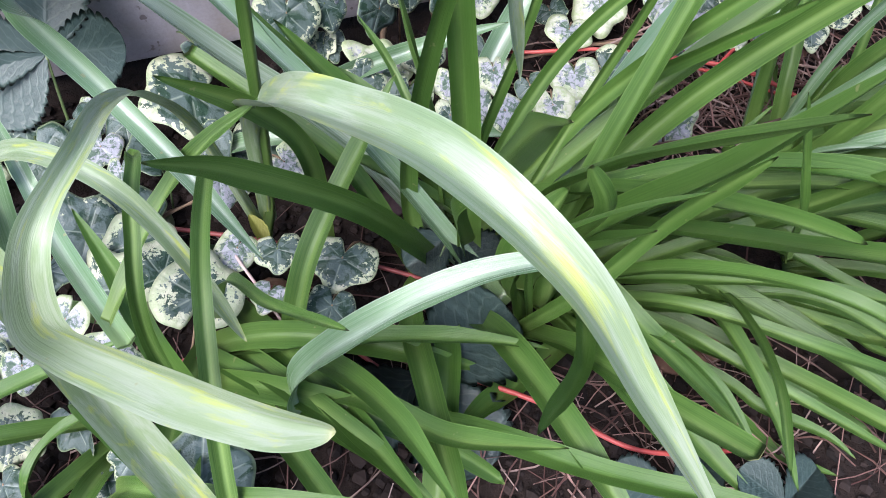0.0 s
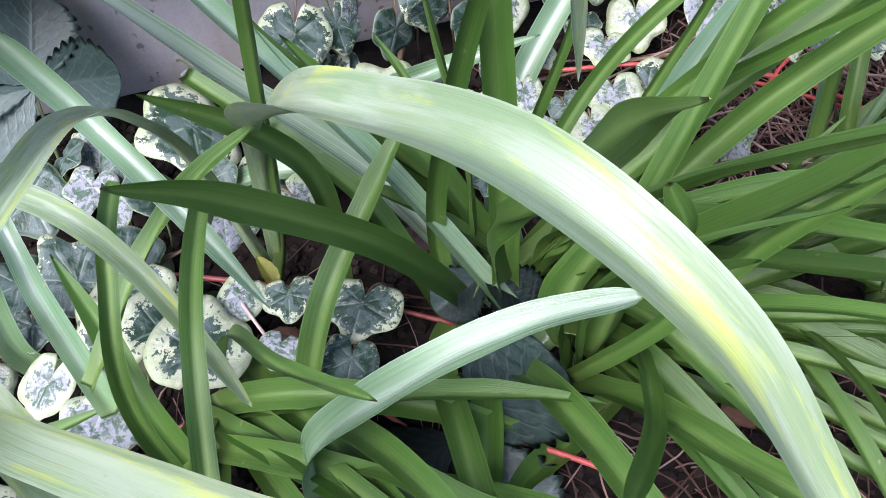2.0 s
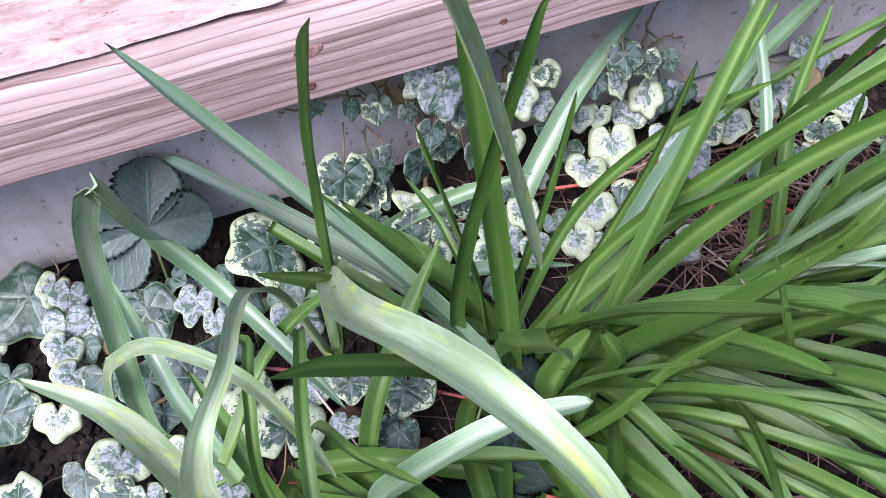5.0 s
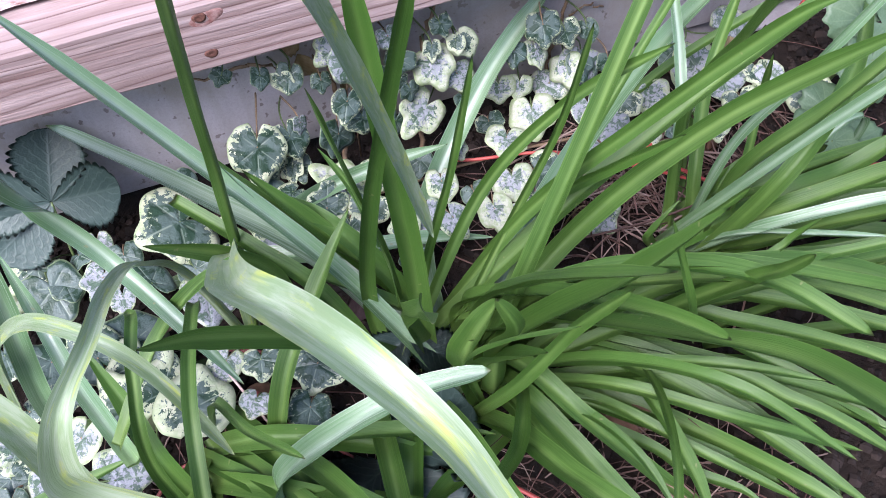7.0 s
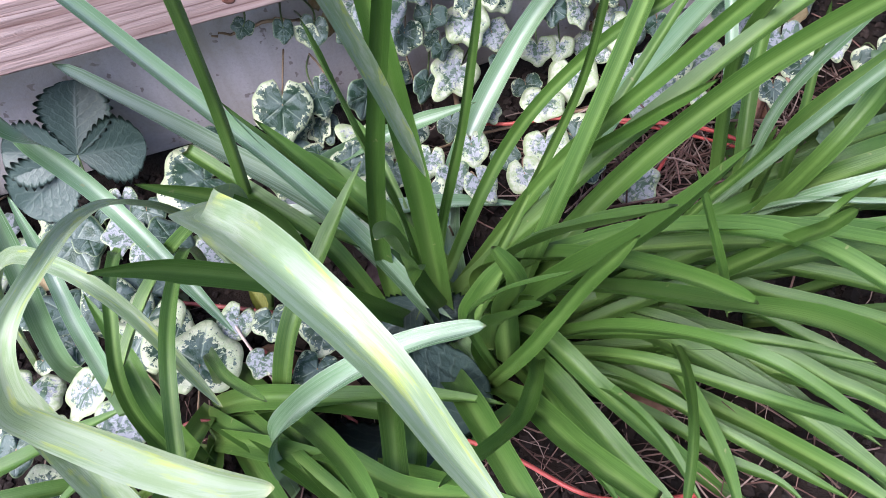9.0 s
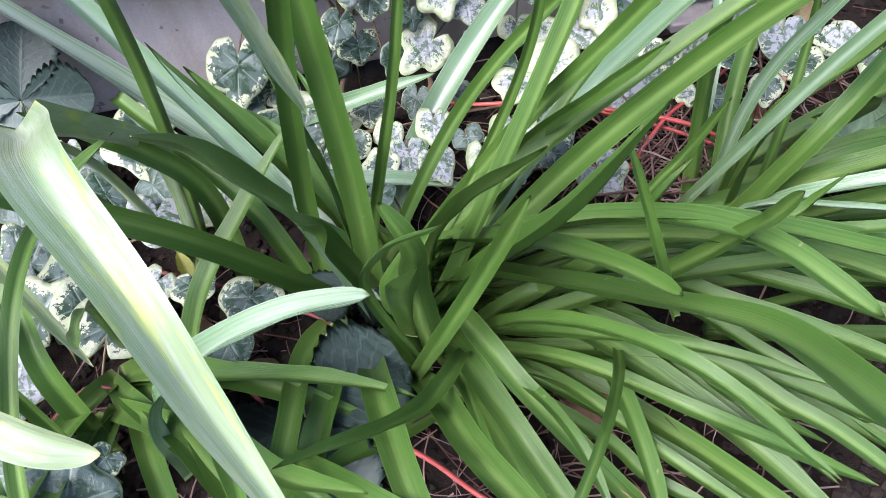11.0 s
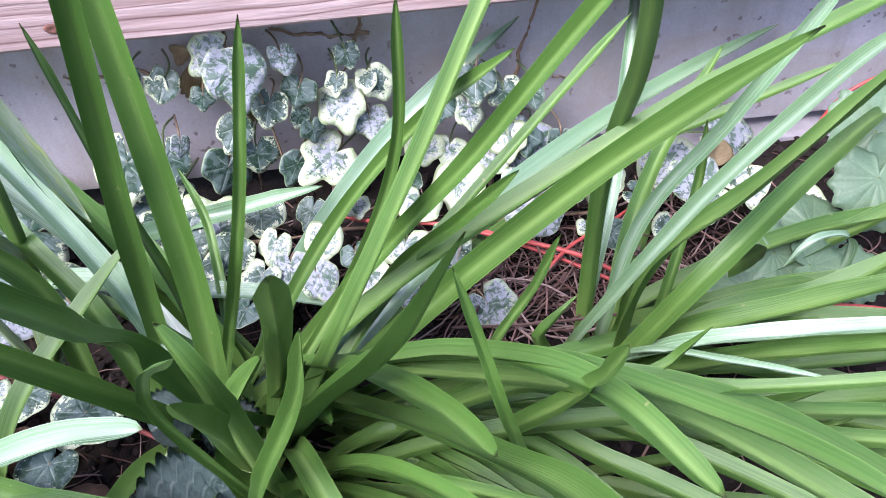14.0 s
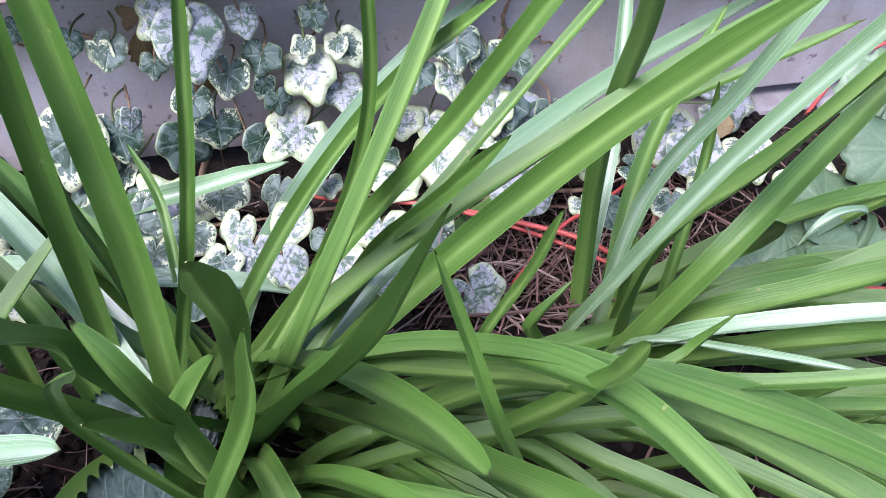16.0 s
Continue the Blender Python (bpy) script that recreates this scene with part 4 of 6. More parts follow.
strap(right, thread((0.186, 0.041, -0.006), (0.220, 0.003, 0.058), (0.265, -0.017, 0.084), (0.315, -0.045, 0.113)), 0.0112, material=BLUE_GREEN)
strap(right, thread((0.192, 0.046, -0.006), (0.210, 0.010, 0.048), (0.233, -0.017, 0.070), (0.260, -0.045, 0.089)), 0.0060, material=BLUE_GREEN)
strap(right, thread((0.199, 0.040, -0.006), (0.224, 0.009, 0.033), (0.265, -0.014, 0.066), (0.317, -0.056, 0.117)), 0.0136)
strap(main, thread((0.110, 0.002, -0.006), (0.165, -0.027, 0.070), (0.196, -0.030, 0.088), (0.205, -0.031, 0.100), (0.211, -0.036, 0.119)), 0.0069)
strap(main, thread((0.110, 0.000, -0.006), (0.150, -0.035, 0.075), (0.159, -0.055, 0.117), (0.160, -0.068, 0.142), (0.161, -0.079, 0.169)), 0.0097, tip="blunt", face=(-0.17, -0.39, 0.90))
strap(right, thread((0.189, 0.032, -0.006), (0.232, 0.007, 0.033), (0.285, -0.007, 0.045), (0.336, -0.028, 0.073)), 0.0112)
strap(right, thread((0.182, 0.031, -0.006), (0.223, -0.001, 0.024), (0.277, -0.020, 0.033), (0.332, -0.047, 0.072)), 0.0142)
strap(right, thread((0.183, 0.028, -0.006), (0.223, -0.006, 0.026), (0.277, -0.026, 0.031), (0.332, -0.059, 0.048)), 0.0120)
strap(right, thread((0.192, 0.038, -0.006), (0.219, -0.001, 0.025), (0.246, -0.023, 0.039), (0.270, -0.040, 0.074)), 0.0142)
strap(right, thread((0.250, -0.021, -0.006), (0.259, -0.029, 0.017), (0.270, -0.035, 0.031), (0.287, -0.042, 0.052)), 0.0068)
strap(left, thread((-0.172, -0.022, 0.078), (-0.181, -0.004, 0.077), (-0.202, 0.041, 0.077), (-0.214, 0.079, 0.091), (-0.221, 0.108, 0.124)), 0.0106, material=BLUE_GREEN)
strap(right, thread((0.201, 0.054, -0.006), (0.230, 0.106, -0.002), (0.260, 0.157, -0.000), (0.288, 0.209, 0.005)), 0.0127)
strap(left, thread((-0.117, 0.085, -0.006), (-0.125, 0.068, 0.104), (-0.130, 0.030, 0.170), (-0.130, -0.012, 0.209), (-0.132, -0.048, 0.228), (-0.144, -0.072, 0.226), (-0.153, -0.081, 0.203), (-0.150, -0.083, 0.188), (-0.141, -0.087, 0.176), (-0.123, -0.096, 0.160), (-0.103, -0.105, 0.148), (-0.086, -0.109, 0.138)), 0.0240, material=STREAKED, roll_tip=66, base_w=0.29, swell=(0.68, 0.88), slim=0.0, tip="blunt")
strap(main, thread((0.032, -0.008, -0.006), (0.123, -0.049, 0.023), (0.152, -0.082, 0.025), (0.170, -0.110, 0.019), (0.189, -0.147, 0.008)), 0.0107)
strap(main, thread((0.032, -0.008, -0.006), (0.113, -0.047, 0.017), (0.146, -0.081, 0.019), (0.176, -0.102, 0.017), (0.197, -0.125, 0.009)), 0.0075)
strap(main, thread((0.032, -0.008, -0.006), (0.083, -0.047, 0.012), (0.121, -0.096, 0.017), (0.152, -0.129, 0.012), (0.168, -0.144, 0.007)), 0.0081)
strap(main, thread((0.032, -0.008, -0.006), (0.142, -0.058, 0.033), (0.183, -0.096, 0.033), (0.203, -0.116, 0.029), (0.231, -0.149, 0.017)), 0.0112)
strap(main, thread((0.032, -0.008, -0.006), (0.076, -0.012, 0.017), (0.130, -0.044, 0.025), (0.181, -0.066, 0.025)), 0.0082)
strap(main, thread((0.032, -0.008, -0.006), (0.097, -0.080, 0.009), (0.114, -0.105, 0.010), (0.138, -0.126, 0.009), (0.147, -0.140, 0.007)), 0.0087)
strap(main, thread((0.032, -0.008, -0.006), (0.122, -0.044, 0.022), (0.166, -0.071, 0.026), (0.211, -0.107, 0.022), (0.242, -0.135, 0.014)), 0.0095)
strap(main, thread((0.032, -0.008, -0.006), (0.149, -0.067, 0.020), (0.180, -0.094, 0.018), (0.200, -0.106, 0.010)), 0.0085)
strap(main, thread((0.034, -0.004, -0.006), (0.124, -0.003, 0.030), (0.181, -0.041, 0.036), (0.235, -0.079, 0.032), (0.274, -0.115, 0.024)), 0.0115)
strap(main, thread((0.034, -0.004, -0.006), (0.130, 0.002, 0.032), (0.203, -0.035, 0.040), (0.273, -0.087, 0.036), (0.304, -0.116, 0.030)), 0.0125)
strap(main, thread((0.034, -0.004, -0.006), (0.133, -0.011, 0.022), (0.185, -0.064, 0.026), (0.219, -0.109, 0.020), (0.244, -0.155, 0.012)), 0.0105)
strap(main, thread((0.034, -0.004, -0.006), (0.147, 0.003, 0.034), (0.223, -0.031, 0.046), (0.293, -0.075, 0.040), (0.335, -0.108, 0.030)), 0.0120)
strap(main, thread((0.034, -0.004, -0.006), (0.120, -0.015, 0.016), (0.152, -0.064, 0.020), (0.177, -0.113, 0.014), (0.188, -0.150, 0.008)), 0.0090)
strap(main, thread((0.034, -0.004, -0.006), (0.102, -0.011, 0.014), (0.112, -0.061, 0.022), (0.115, -0.112, 0.018), (0.110, -0.148, 0.012)), 0.0115)


def fan(plant, base, count, seed, azimuth, reach, tip_z, rise, w, material=None):
    """Leaves of a clump that lie under and between the larger ones."""
    rng = random.Random(seed)
    for i in range(count):
        a = radians(azimuth[0] + (azimuth[1] - azimuth[0]) * (i + rng.uniform(0.1, 0.9)) / count)
        r, z1 = rng.uniform(*reach), rng.uniform(*tip_z)
        up = rng.uniform(*rise)
        b = Vector(base) + Vector((rng.uniform(-0.012, 0.012), rng.uniform(-0.012, 0.012), 0))
        d = Vector((math.cos(a), math.sin(a), 0))
        s = Vector((-d.y, d.x, 0)) * rng.uniform(-0.025, 0.025)
        strap(plant, (b, b + d * r * 0.3 + Vector((0, 0, up)), b + d * r * 0.7 + s + Vector((0, 0, up * 0.9 + z1 * 0.3)), b + d * r + s + Vector((0, 0, z1))), rng.uniform(*w), roll=rng.uniform(-25, 25), material=material, tip=rng.choice(("point", "blunt", "point")))


fan(main, (0.035, 0.0, 0.0), 3, 31, (-68, -8), (0.17, 0.3), (0.0, 0.015), (0.006, 0.02), (0.008, 0.011))
fan(main, (0.05, 0.02, 0.0), 4, 32, (-35, 8), (0.24, 0.36), (0.01, 0.045), (0.015, 0.035), (0.01, 0.014))
fan(main, (0.17, -0.03, 0.0), 3, 39, (-30, -4), (0.18, 0.26), (0.0, 0.015), (0.01, 0.03), (0.008, 0.011))
fan(right, (0.21, 0.06, 0.0), 8, 34, (-40, 15), (0.16, 0.28), (0.0, 0.08), (0.02, 0.05), (0.011, 0.015))
fan(left, (-0.15, 0.0, 0.0), 9, 35, (-110, -10), (0.1, 0.2), (0.0, 0.05), (0.02, 0.05), (0.011, 0.016))
fan(main, (0.02, 0.03, 0.0), 4, 38, (-120, -20), (0.03, 0.06), (0.04, 0.09), (0.02, 0.04), (0.012, 0.015))
fan(main, (0.0, 0.05, 0.0), 4, 41, (128, 168), (0.1, 0.16), (0.06, 0.14), (0.04, 0.08), (0.013, 0.016))
fan(left, (-0.2, -0.03, 0.0), 5, 36, (-170, -60), (0.08, 0.16), (0.0, 0.05), (0.02, 0.05), (0.01, 0.014))


# ---- ivy ----
ivy = thing("ivy", "creeping variegated ivy with cream-edged grey-green leaves on soil and panel", "ivy", (0, 0.2, 0))
ivy_joints = []


def ivy_leaf(form, place, normal, tip, size):
    ob = new("ivy_leaf", IVY_FORMS[form])
    ob.parent = ivy
    m = aim(Vector(place) - ivy.location, normal, tip, size)
    ob.matrix_basis = m
    if form > 7:
        tagged(ob, "cream-white leaf with dark flecks")
    ivy_joints.append((Vector(place), m.to_3x3() @ Vector((0, -1, -0.5)), size))
    return ob


ivy_leaf(5, (-0.072, 0.200, 0.056), (-0.1, -0.9, 0.45), (-0.25, -0.35, -0.9), 0.050)
ivy_leaf(1, (-0.047, 0.203, 0.055), (0.2, -0.9, 0.4), (0.1, -0.35, -0.9), 0.033)
ivy_leaf(13, (0.002, 0.198, 0.126), (-0.16, -0.66, 0.13), (-0.85, -0.16, -0.5), 0.034)
ivy_leaf(13, (0.011, 0.195, 0.116), (0.2, -1.19, 0.3), (0.0, -0.3, -0.94), 0.043)
ivy_leaf(9, (0.038, 0.206, 0.116), (0.15, -1.10, 0.43), (0.15, -0.36, -0.92), 0.020)
ivy_leaf(0, (0.076, 0.206, 0.114), (-0.11, -0.94, 0.40), (0.22, -0.41, -0.89), 0.017)
ivy_leaf(1, (0.091, 0.206, 0.094), (-0.04, -0.70, 0.17), (0.39, -0.34, -0.86), 0.026)
ivy_leaf(2, (0.044, 0.206, 0.093), (-0.25, -1.17, 0.33), (-0.39, -0.41, -0.83), 0.022)
ivy_leaf(3, (0.068, 0.206, 0.096), (-0.02, -0.66, 0.37), (-0.14, -0.44, -0.89), 0.016)
ivy_leaf(8, (0.067, 0.207, 0.080), (-0.38, -1.03, 0.73), (0.22, -0.46, -0.86), 0.034)
ivy_leaf(4, (0.024, 0.206, 0.084), (-0.26, -0.83, 0.38), (-0.32, -0.42, -0.85), 0.026)
ivy_leaf(10, (0.085, 0.206, 0.065), (0.10, -0.96, 0.61), (0.08, -0.50, -0.86), 0.024)
ivy_leaf(5, (0.000, 0.206, 0.069), (0.20, -0.80, 0.65), (-0.45, -0.46, -0.77), 0.027)
ivy_leaf(6, (0.009, 0.207, 0.048), (0.25, -1.05, 0.24), (0.03, -0.50, -0.86), 0.027)
ivy_leaf(2, (-0.012, 0.207, 0.039), (0.53, -0.91, 0.16), (-0.40, -0.42, -0.82), 0.034)
ivy_leaf(11, (0.056, 0.206, 0.039), (0.19, -0.83, 0.60), (-0.82, -0.20, -0.53), 0.040)
ivy_leaf(5, (0.033, 0.206, 0.036), (0.35, -1.02, 0.34), (-0.51, -0.43, -0.75), 0.026)
ivy_leaf(0, (-0.014, 0.206, 0.095), (0.30, -1.13, 0.56), (-0.15, -0.41, -0.90), 0.016)
ivy_leaf(1, (-0.034, 0.206, 0.107), (-0.06, -0.77, 0.56), (-0.36, -0.47, -0.81), 0.023)
ivy_leaf(9, (0.149, 0.207, 0.065), (0.39, -0.63, 0.53), (0.05, -0.52, -0.85), 0.026)
ivy_leaf(0, (0.172, 0.206, 0.076), (-0.19, -1.10, 0.48), (0.18, -0.45, -0.87), 0.024)
ivy_leaf(14, (0.135, 0.206, 0.036), (0.17, -1.12, 0.72), (-0.34, -0.50, -0.79), 0.022)
ivy_leaf(8, (0.187, 0.207, 0.036), (0.00, -0.75, 0.31), (-0.41, -0.44, -0.80), 0.039)
ivy_leaf(1, (0.211, 0.206, 0.033), (-0.24, -1.22, 0.26), (-0.09, -0.34, -0.94), 0.022)
ivy_leaf(3, (-0.068, 0.207, 0.033), (0.20, -0.92, 0.30), (-0.05, -0.41, -0.91), 0.032)
ivy_leaf(9, (-0.037, 0.206, 0.062), (0.46, -0.67, 0.15), (-0.22, -0.40, -0.89), 0.016)
ivy_leaf(12, (0.182, 0.149, 0.024), (-0.23, -0.61, 1.00), (-0.60, -0.68, -0.42), 0.039)
ivy_leaf(12, (0.290, 0.162, 0.024), (-0.13, -0.65, 0.95), (-0.03, -0.85, -0.52), 0.034)
ivy_leaf(9, (0.019, 0.144, 0.023), (0.04, -0.75, 1.04), (-0.36, -0.85, -0.38), 0.024)
ivy_leaf(13, (0.046, 0.110, 0.024), (0.13, -0.60, 0.85), (0.34, -0.82, -0.46), 0.028)
ivy_leaf(5, (0.041, 0.173, 0.023), (-0.18, -0.58, 0.82), (-0.41, -0.77, -0.49), 0.024)
ivy_leaf(2, (0.068, 0.127, 0.023), (-0.21, -0.45, 0.72), (0.13, -0.86, -0.49), 0.020)
ivy_leaf(10, (0.141, 0.073, 0.024), (-0.25, -0.76, 0.62), (0.42, -0.79, -0.46), 0.029)
ivy_leaf(8, (0.212, 0.129, 0.023), (0.03, -0.53, 1.07), (0.09, -0.89, -0.45), 0.016)
ivy_leaf(2, (0.320, 0.159, 0.023), (-0.07, -0.37, 1.16), (-0.14, -0.86, -0.49), 0.026)
ivy_leaf(4, (0.340, 0.121, 0.024), (-0.51, -0.69, 0.66), (0.08, -0.91, -0.40), 0.035)
ivy_leaf(3, (0.012, 0.117, 0.023), (0.04, -0.37, 1.06), (-0.47, -0.82, -0.31), 0.026)
ivy_leaf(6, (0.117, 0.098, 0.023), (-0.11, -0.16, 0.60), (0.08, -0.90, -0.43), 0.022)
ivy_leaf(9, (-0.046, 0.152, 0.023), (0.24, -0.63, 1.12), (0.10, -0.88, -0.46), 0.017)
ivy_leaf(8, (0.070, 0.173, 0.023), (-0.24, -0.26, 1.00), (0.19, -0.82, -0.54), 0.018)
ivy_leaf(0, (0.048, 0.206, 0.063), (0.31, -0.89, 0.14), (0.08, -0.33, -0.94), 0.018)
ivy_leaf(1, (0.042, 0.206, 0.074), (0.39, -0.98, 0.08), (-0.37, -0.35, -0.86), 0.017)
ivy_leaf(4, (0.089, 0.206, 0.039), (0.12, -0.88, 0.45), (0.25, -0.44, -0.86), 0.017)
ivy_leaf(6, (0.008, 0.175, 0.023), (-0.18, -0.68, 0.94), (-0.11, -0.89, -0.44), 0.028)
ivy_leaf(11, (0.095, 0.097, 0.023), (-0.21, -0.69, 0.82), (0.03, -0.88, -0.48), 0.022)
ivy_leaf(1, (-0.053, 0.206, 0.113), (0.31, -0.75, 0.42), (-0.27, -0.47, -0.84), 0.017)
ivy_leaf(0, (-0.077, 0.206, 0.122), (-0.01, -0.98, 0.27), (-0.59, -0.37, -0.72), 0.015)
ivy_leaf(4, (-0.040, 0.206, 0.105), (-0.28, -0.90, 0.24), (-0.05, -0.48, -0.88), 0.017)
ivy_leaf(0, (0.154, 0.207, 0.087), (-0.14, -0.70, 0.57), (-0.08, -0.50, -0.86), 0.028)
ivy_leaf(1, (0.190, 0.206, 0.073), (-0.70, -0.85, 0.45), (0.15, -0.58, -0.80), 0.020)
ivy_leaf(8, (0.174, 0.207, 0.040), (-0.52, -0.53, 0.67), (0.11, -0.56, -0.82), 0.029)
ivy_leaf(14, (0.162, 0.210, 0.024), (-0.29, -0.34, 0.66), (-0.67, -0.53, -0.52), 0.029)
ivy_leaf(8, (0.138, 0.187, 0.024), (-0.26, -0.46, 1.02), (-0.20, -0.85, -0.49), 0.039)
ivy_leaf(14, (0.118, 0.206, 0.039), (-0.17, -1.12, 0.58), (-0.09, -0.50, -0.86), 0.024)
ivy_leaf(0, (0.187, 0.206, 0.041), (0.17, -0.74, 0.71), (-0.06, -0.45, -0.89), 0.026)
ivy_leaf(12, (0.181, 0.174, 0.023), (0.12, -0.53, 0.80), (-0.04, -0.93, -0.37), 0.033)
ivy_leaf(10, (0.229, 0.170, 0.024), (-0.32, -0.13, 0.76), (-0.31, -0.79, -0.53), 0.032)
ivy_leaf(0, (0.131, 0.206, 0.071), (-0.05, -0.57, 0.55), (-0.28, -0.47, -0.84), 0.021)
ivy_leaf(1, (0.086, 0.206, 0.096), (-0.19, -0.56, 0.67), (0.01, -0.52, -0.85), 0.017)
ivy_leaf(2, (0.103, 0.190, 0.023), (-0.22, -0.19, 0.73), (-0.02, -0.91, -0.41), 0.022)
ivy_leaf(4, (0.290, 0.136, 0.023), (-0.49, -0.07, 1.05), (-0.17, -0.88, -0.44), 0.028)
ivy_leaf(13, (0.323, 0.152, 0.024), (-0.52, -0.51, 0.90), (-0.16, -0.87, -0.47), 0.029)
ivy_leaf(10, (0.109, 0.168, 0.024), (0.03, -0.28, 1.17), (-0.50, -0.76, -0.42), 0.031)
ivy_leaf(5, (-0.037, 0.134, 0.024), (-0.01, -0.23, 0.96), (-0.22, -0.87, -0.44), 0.032)
ivy_leaf(3, (-0.048, 0.204, 0.023), (0.06, -0.42, 0.90), (0.04, -0.92, -0.39), 0.024)
ivy_leaf(6, (-0.144, 0.185, 0.021), (0.31, -0.19, 0.73), (-0.92, -0.37, 0.14), 0.059)
ivy_leaf(0, (-0.248, 0.182, 0.022), (0.01, -0.22, 0.75), (-0.85, -0.53, 0.04), 0.040)
ivy_leaf(4, (-0.237, 0.156, 0.024), (0.13, -0.68, 1.08), (0.27, -0.84, -0.48), 0.043)
ivy_leaf(9, (-0.204, 0.185, 0.023), (-0.11, -0.61, 1.06), (-0.10, -0.88, -0.47), 0.027)
ivy_leaf(0, (-0.186, 0.168, 0.023), (0.05, -0.56, 1.13), (-0.01, -0.90, -0.43), 0.027)
ivy_leaf(11, (-0.202, 0.153, 0.023), (0.23, -0.43, 1.18), (-0.40, -0.89, -0.22), 0.031)
ivy_leaf(12, (-0.133, 0.109, 0.023), (0.41, -0.17, 0.76), (-0.13, -0.94, -0.30), 0.038)
ivy_leaf(9, (-0.129, 0.055, 0.023), (0.08, -0.28, 1.13), (-0.60, -0.73, -0.34), 0.028)
ivy_leaf(2, (-0.107, 0.048, 0.023), (-0.09, -0.15, 1.13), (-0.12, -0.94, -0.32), 0.026)
ivy_leaf(6, (-0.073, 0.032, 0.023), (-0.07, -0.18, 1.13), (-0.51, -0.83, -0.23), 0.035)
ivy_leaf(1, (-0.084, 0.004, 0.023), (0.29, -0.07, 1.12), (-0.42, -0.86, -0.30), 0.032)
ivy_leaf(14, (-0.116, 0.021, 0.022), (-0.15, -0.23, 1.06), (-0.57, -0.79, -0.21), 0.020)
ivy_leaf(9, (-0.190, 0.131, 0.023), (-0.24, -0.39, 1.15), (-0.11, -0.92, -0.37), 0.023)
ivy_leaf(10, (-0.261, 0.046, 0.023), (0.31, -0.01, 0.72), (-0.39, -0.89, -0.22), 0.038)
ivy_leaf(15, (-0.296, 0.196, 0.023), (0.43, -0.19, 0.93), (-0.20, -0.91, -0.36), 0.029)
ivy_leaf(14, (-0.298, 0.169, 0.023), (0.19, -0.67, 1.12), (-0.04, -0.92, -0.40), 0.031)
ivy_leaf(10, (-0.300, 0.148, 0.023), (0.35, -0.34, 0.81), (-0.62, -0.74, -0.26), 0.028)
ivy_leaf(15, (-0.293, 0.122, 0.023), (0.38, -0.18, 1.04), (-0.67, -0.72, -0.16), 0.028)
ivy_leaf(10, (-0.303, 0.090, 0.023), (0.10, -0.56, 0.77), (-0.30, -0.85, -0.42), 0.029)
ivy_leaf(4, (-0.284, 0.041, 0.023), (-0.02, -0.45, 0.94), (-0.09, -0.93, -0.35), 0.029)
ivy_leaf(9, (-0.245, 0.013, 0.023), (0.09, -0.21, 0.79), (-0.02, -0.93, -0.36), 0.026)
ivy_leaf(1, (-0.266, 0.007, 0.023), (-0.05, -0.49, 0.86), (-0.26, -0.92, -0.29), 0.026)
ivy_leaf(5, (-0.026, 0.130, 0.023), (0.01, -0.24, 0.67), (-0.20, -0.90, -0.39), 0.032)
ivy_leaf(13, (0.076, 0.106, 0.024), (-0.41, -0.55, 0.68), (-0.06, -0.89, -0.45), 0.031)
ivy_leaf(11, (0.029, 0.121, 0.023), (0.10, -0.61, 0.65), (-0.03, -0.92, -0.38), 0.028)
ivy_leaf(10, (0.098, 0.128, 0.024), (-0.26, -0.29, 1.06), (-0.15, -0.86, -0.48), 0.031)
ivy_leaf(2, (-0.266, 0.023, 0.023), (0.30, -0.38, 1.15), (0.08, -0.95, -0.31), 0.026)
ivy_leaf(9, (-0.308, 0.206, 0.023), (0.48, -0.41, 0.89), (-0.47, -0.86, -0.22), 0.029)
ivy_leaf(1, (-0.228, 0.157, 0.023), (0.37, -0.10, 1.17), (0.18, -0.89, -0.41), 0.027)
ivy_leaf(6, (-0.009, 0.143, 0.023), (-0.28, -0.49, 0.86), (-0.50, -0.78, -0.37), 0.029)
ivy_leaf(3, (-0.053, 0.203, 0.023), (-0.29, -0.27, 0.64), (-0.22, -0.87, -0.44), 0.023)
ivy_leaf(9, (0.049, 0.145, 0.024), (-0.02, -0.37, 0.94), (-0.15, -0.88, -0.46), 0.029)
ivy_leaf(0, (-0.328, 0.204, 0.021), (0.04, -0.45, 1.00), (-0.80, -0.68, -0.20), 0.064)
ivy_leaf(4, (-0.287, 0.147, 0.015), (-0.10, -0.74, 1.00), (0.17, -0.99, -0.20), 0.021)
ivy_leaf(4, (-0.341, 0.137, 0.018), (0.10, -0.19, 1.00), (-0.32, -0.96, -0.20), 0.032)
ivy_leaf(4, (-0.270, 0.113, 0.023), (0.06, -0.18, 1.00), (0.24, -0.98, -0.20), 0.032)
ivy_leaf(1, (-0.135, 0.221, 0.026), (0.28, -1.00, 0.45), (0.43, -0.10, -1.00), 0.023)
ivy_leaf(3, (-0.101, 0.185, 0.020), (-0.42, -0.11, 1.00), (-1.00, -0.26, -0.20), 0.024)
ivy_leaf(2, (0.207, 0.167, 0.026), (-0.39, -0.44, 1.00), (-0.77, -0.71, -0.20), 0.027)
ivy_leaf(3, (0.248, 0.148, 0.028), (0.03, -0.19, 1.00), (0.90, -0.55, -0.20), 0.024)
ivy_leaf(8, (-0.093, 0.103, 0.030), (0.08, -0.75, 1.00), (0.62, -0.83, -0.20), 0.026)
ivy_leaf(2, (0.008, 0.081, 0.034), (-0.34, -0.07, 1.00), (-0.46, -0.91, -0.20), 0.021)
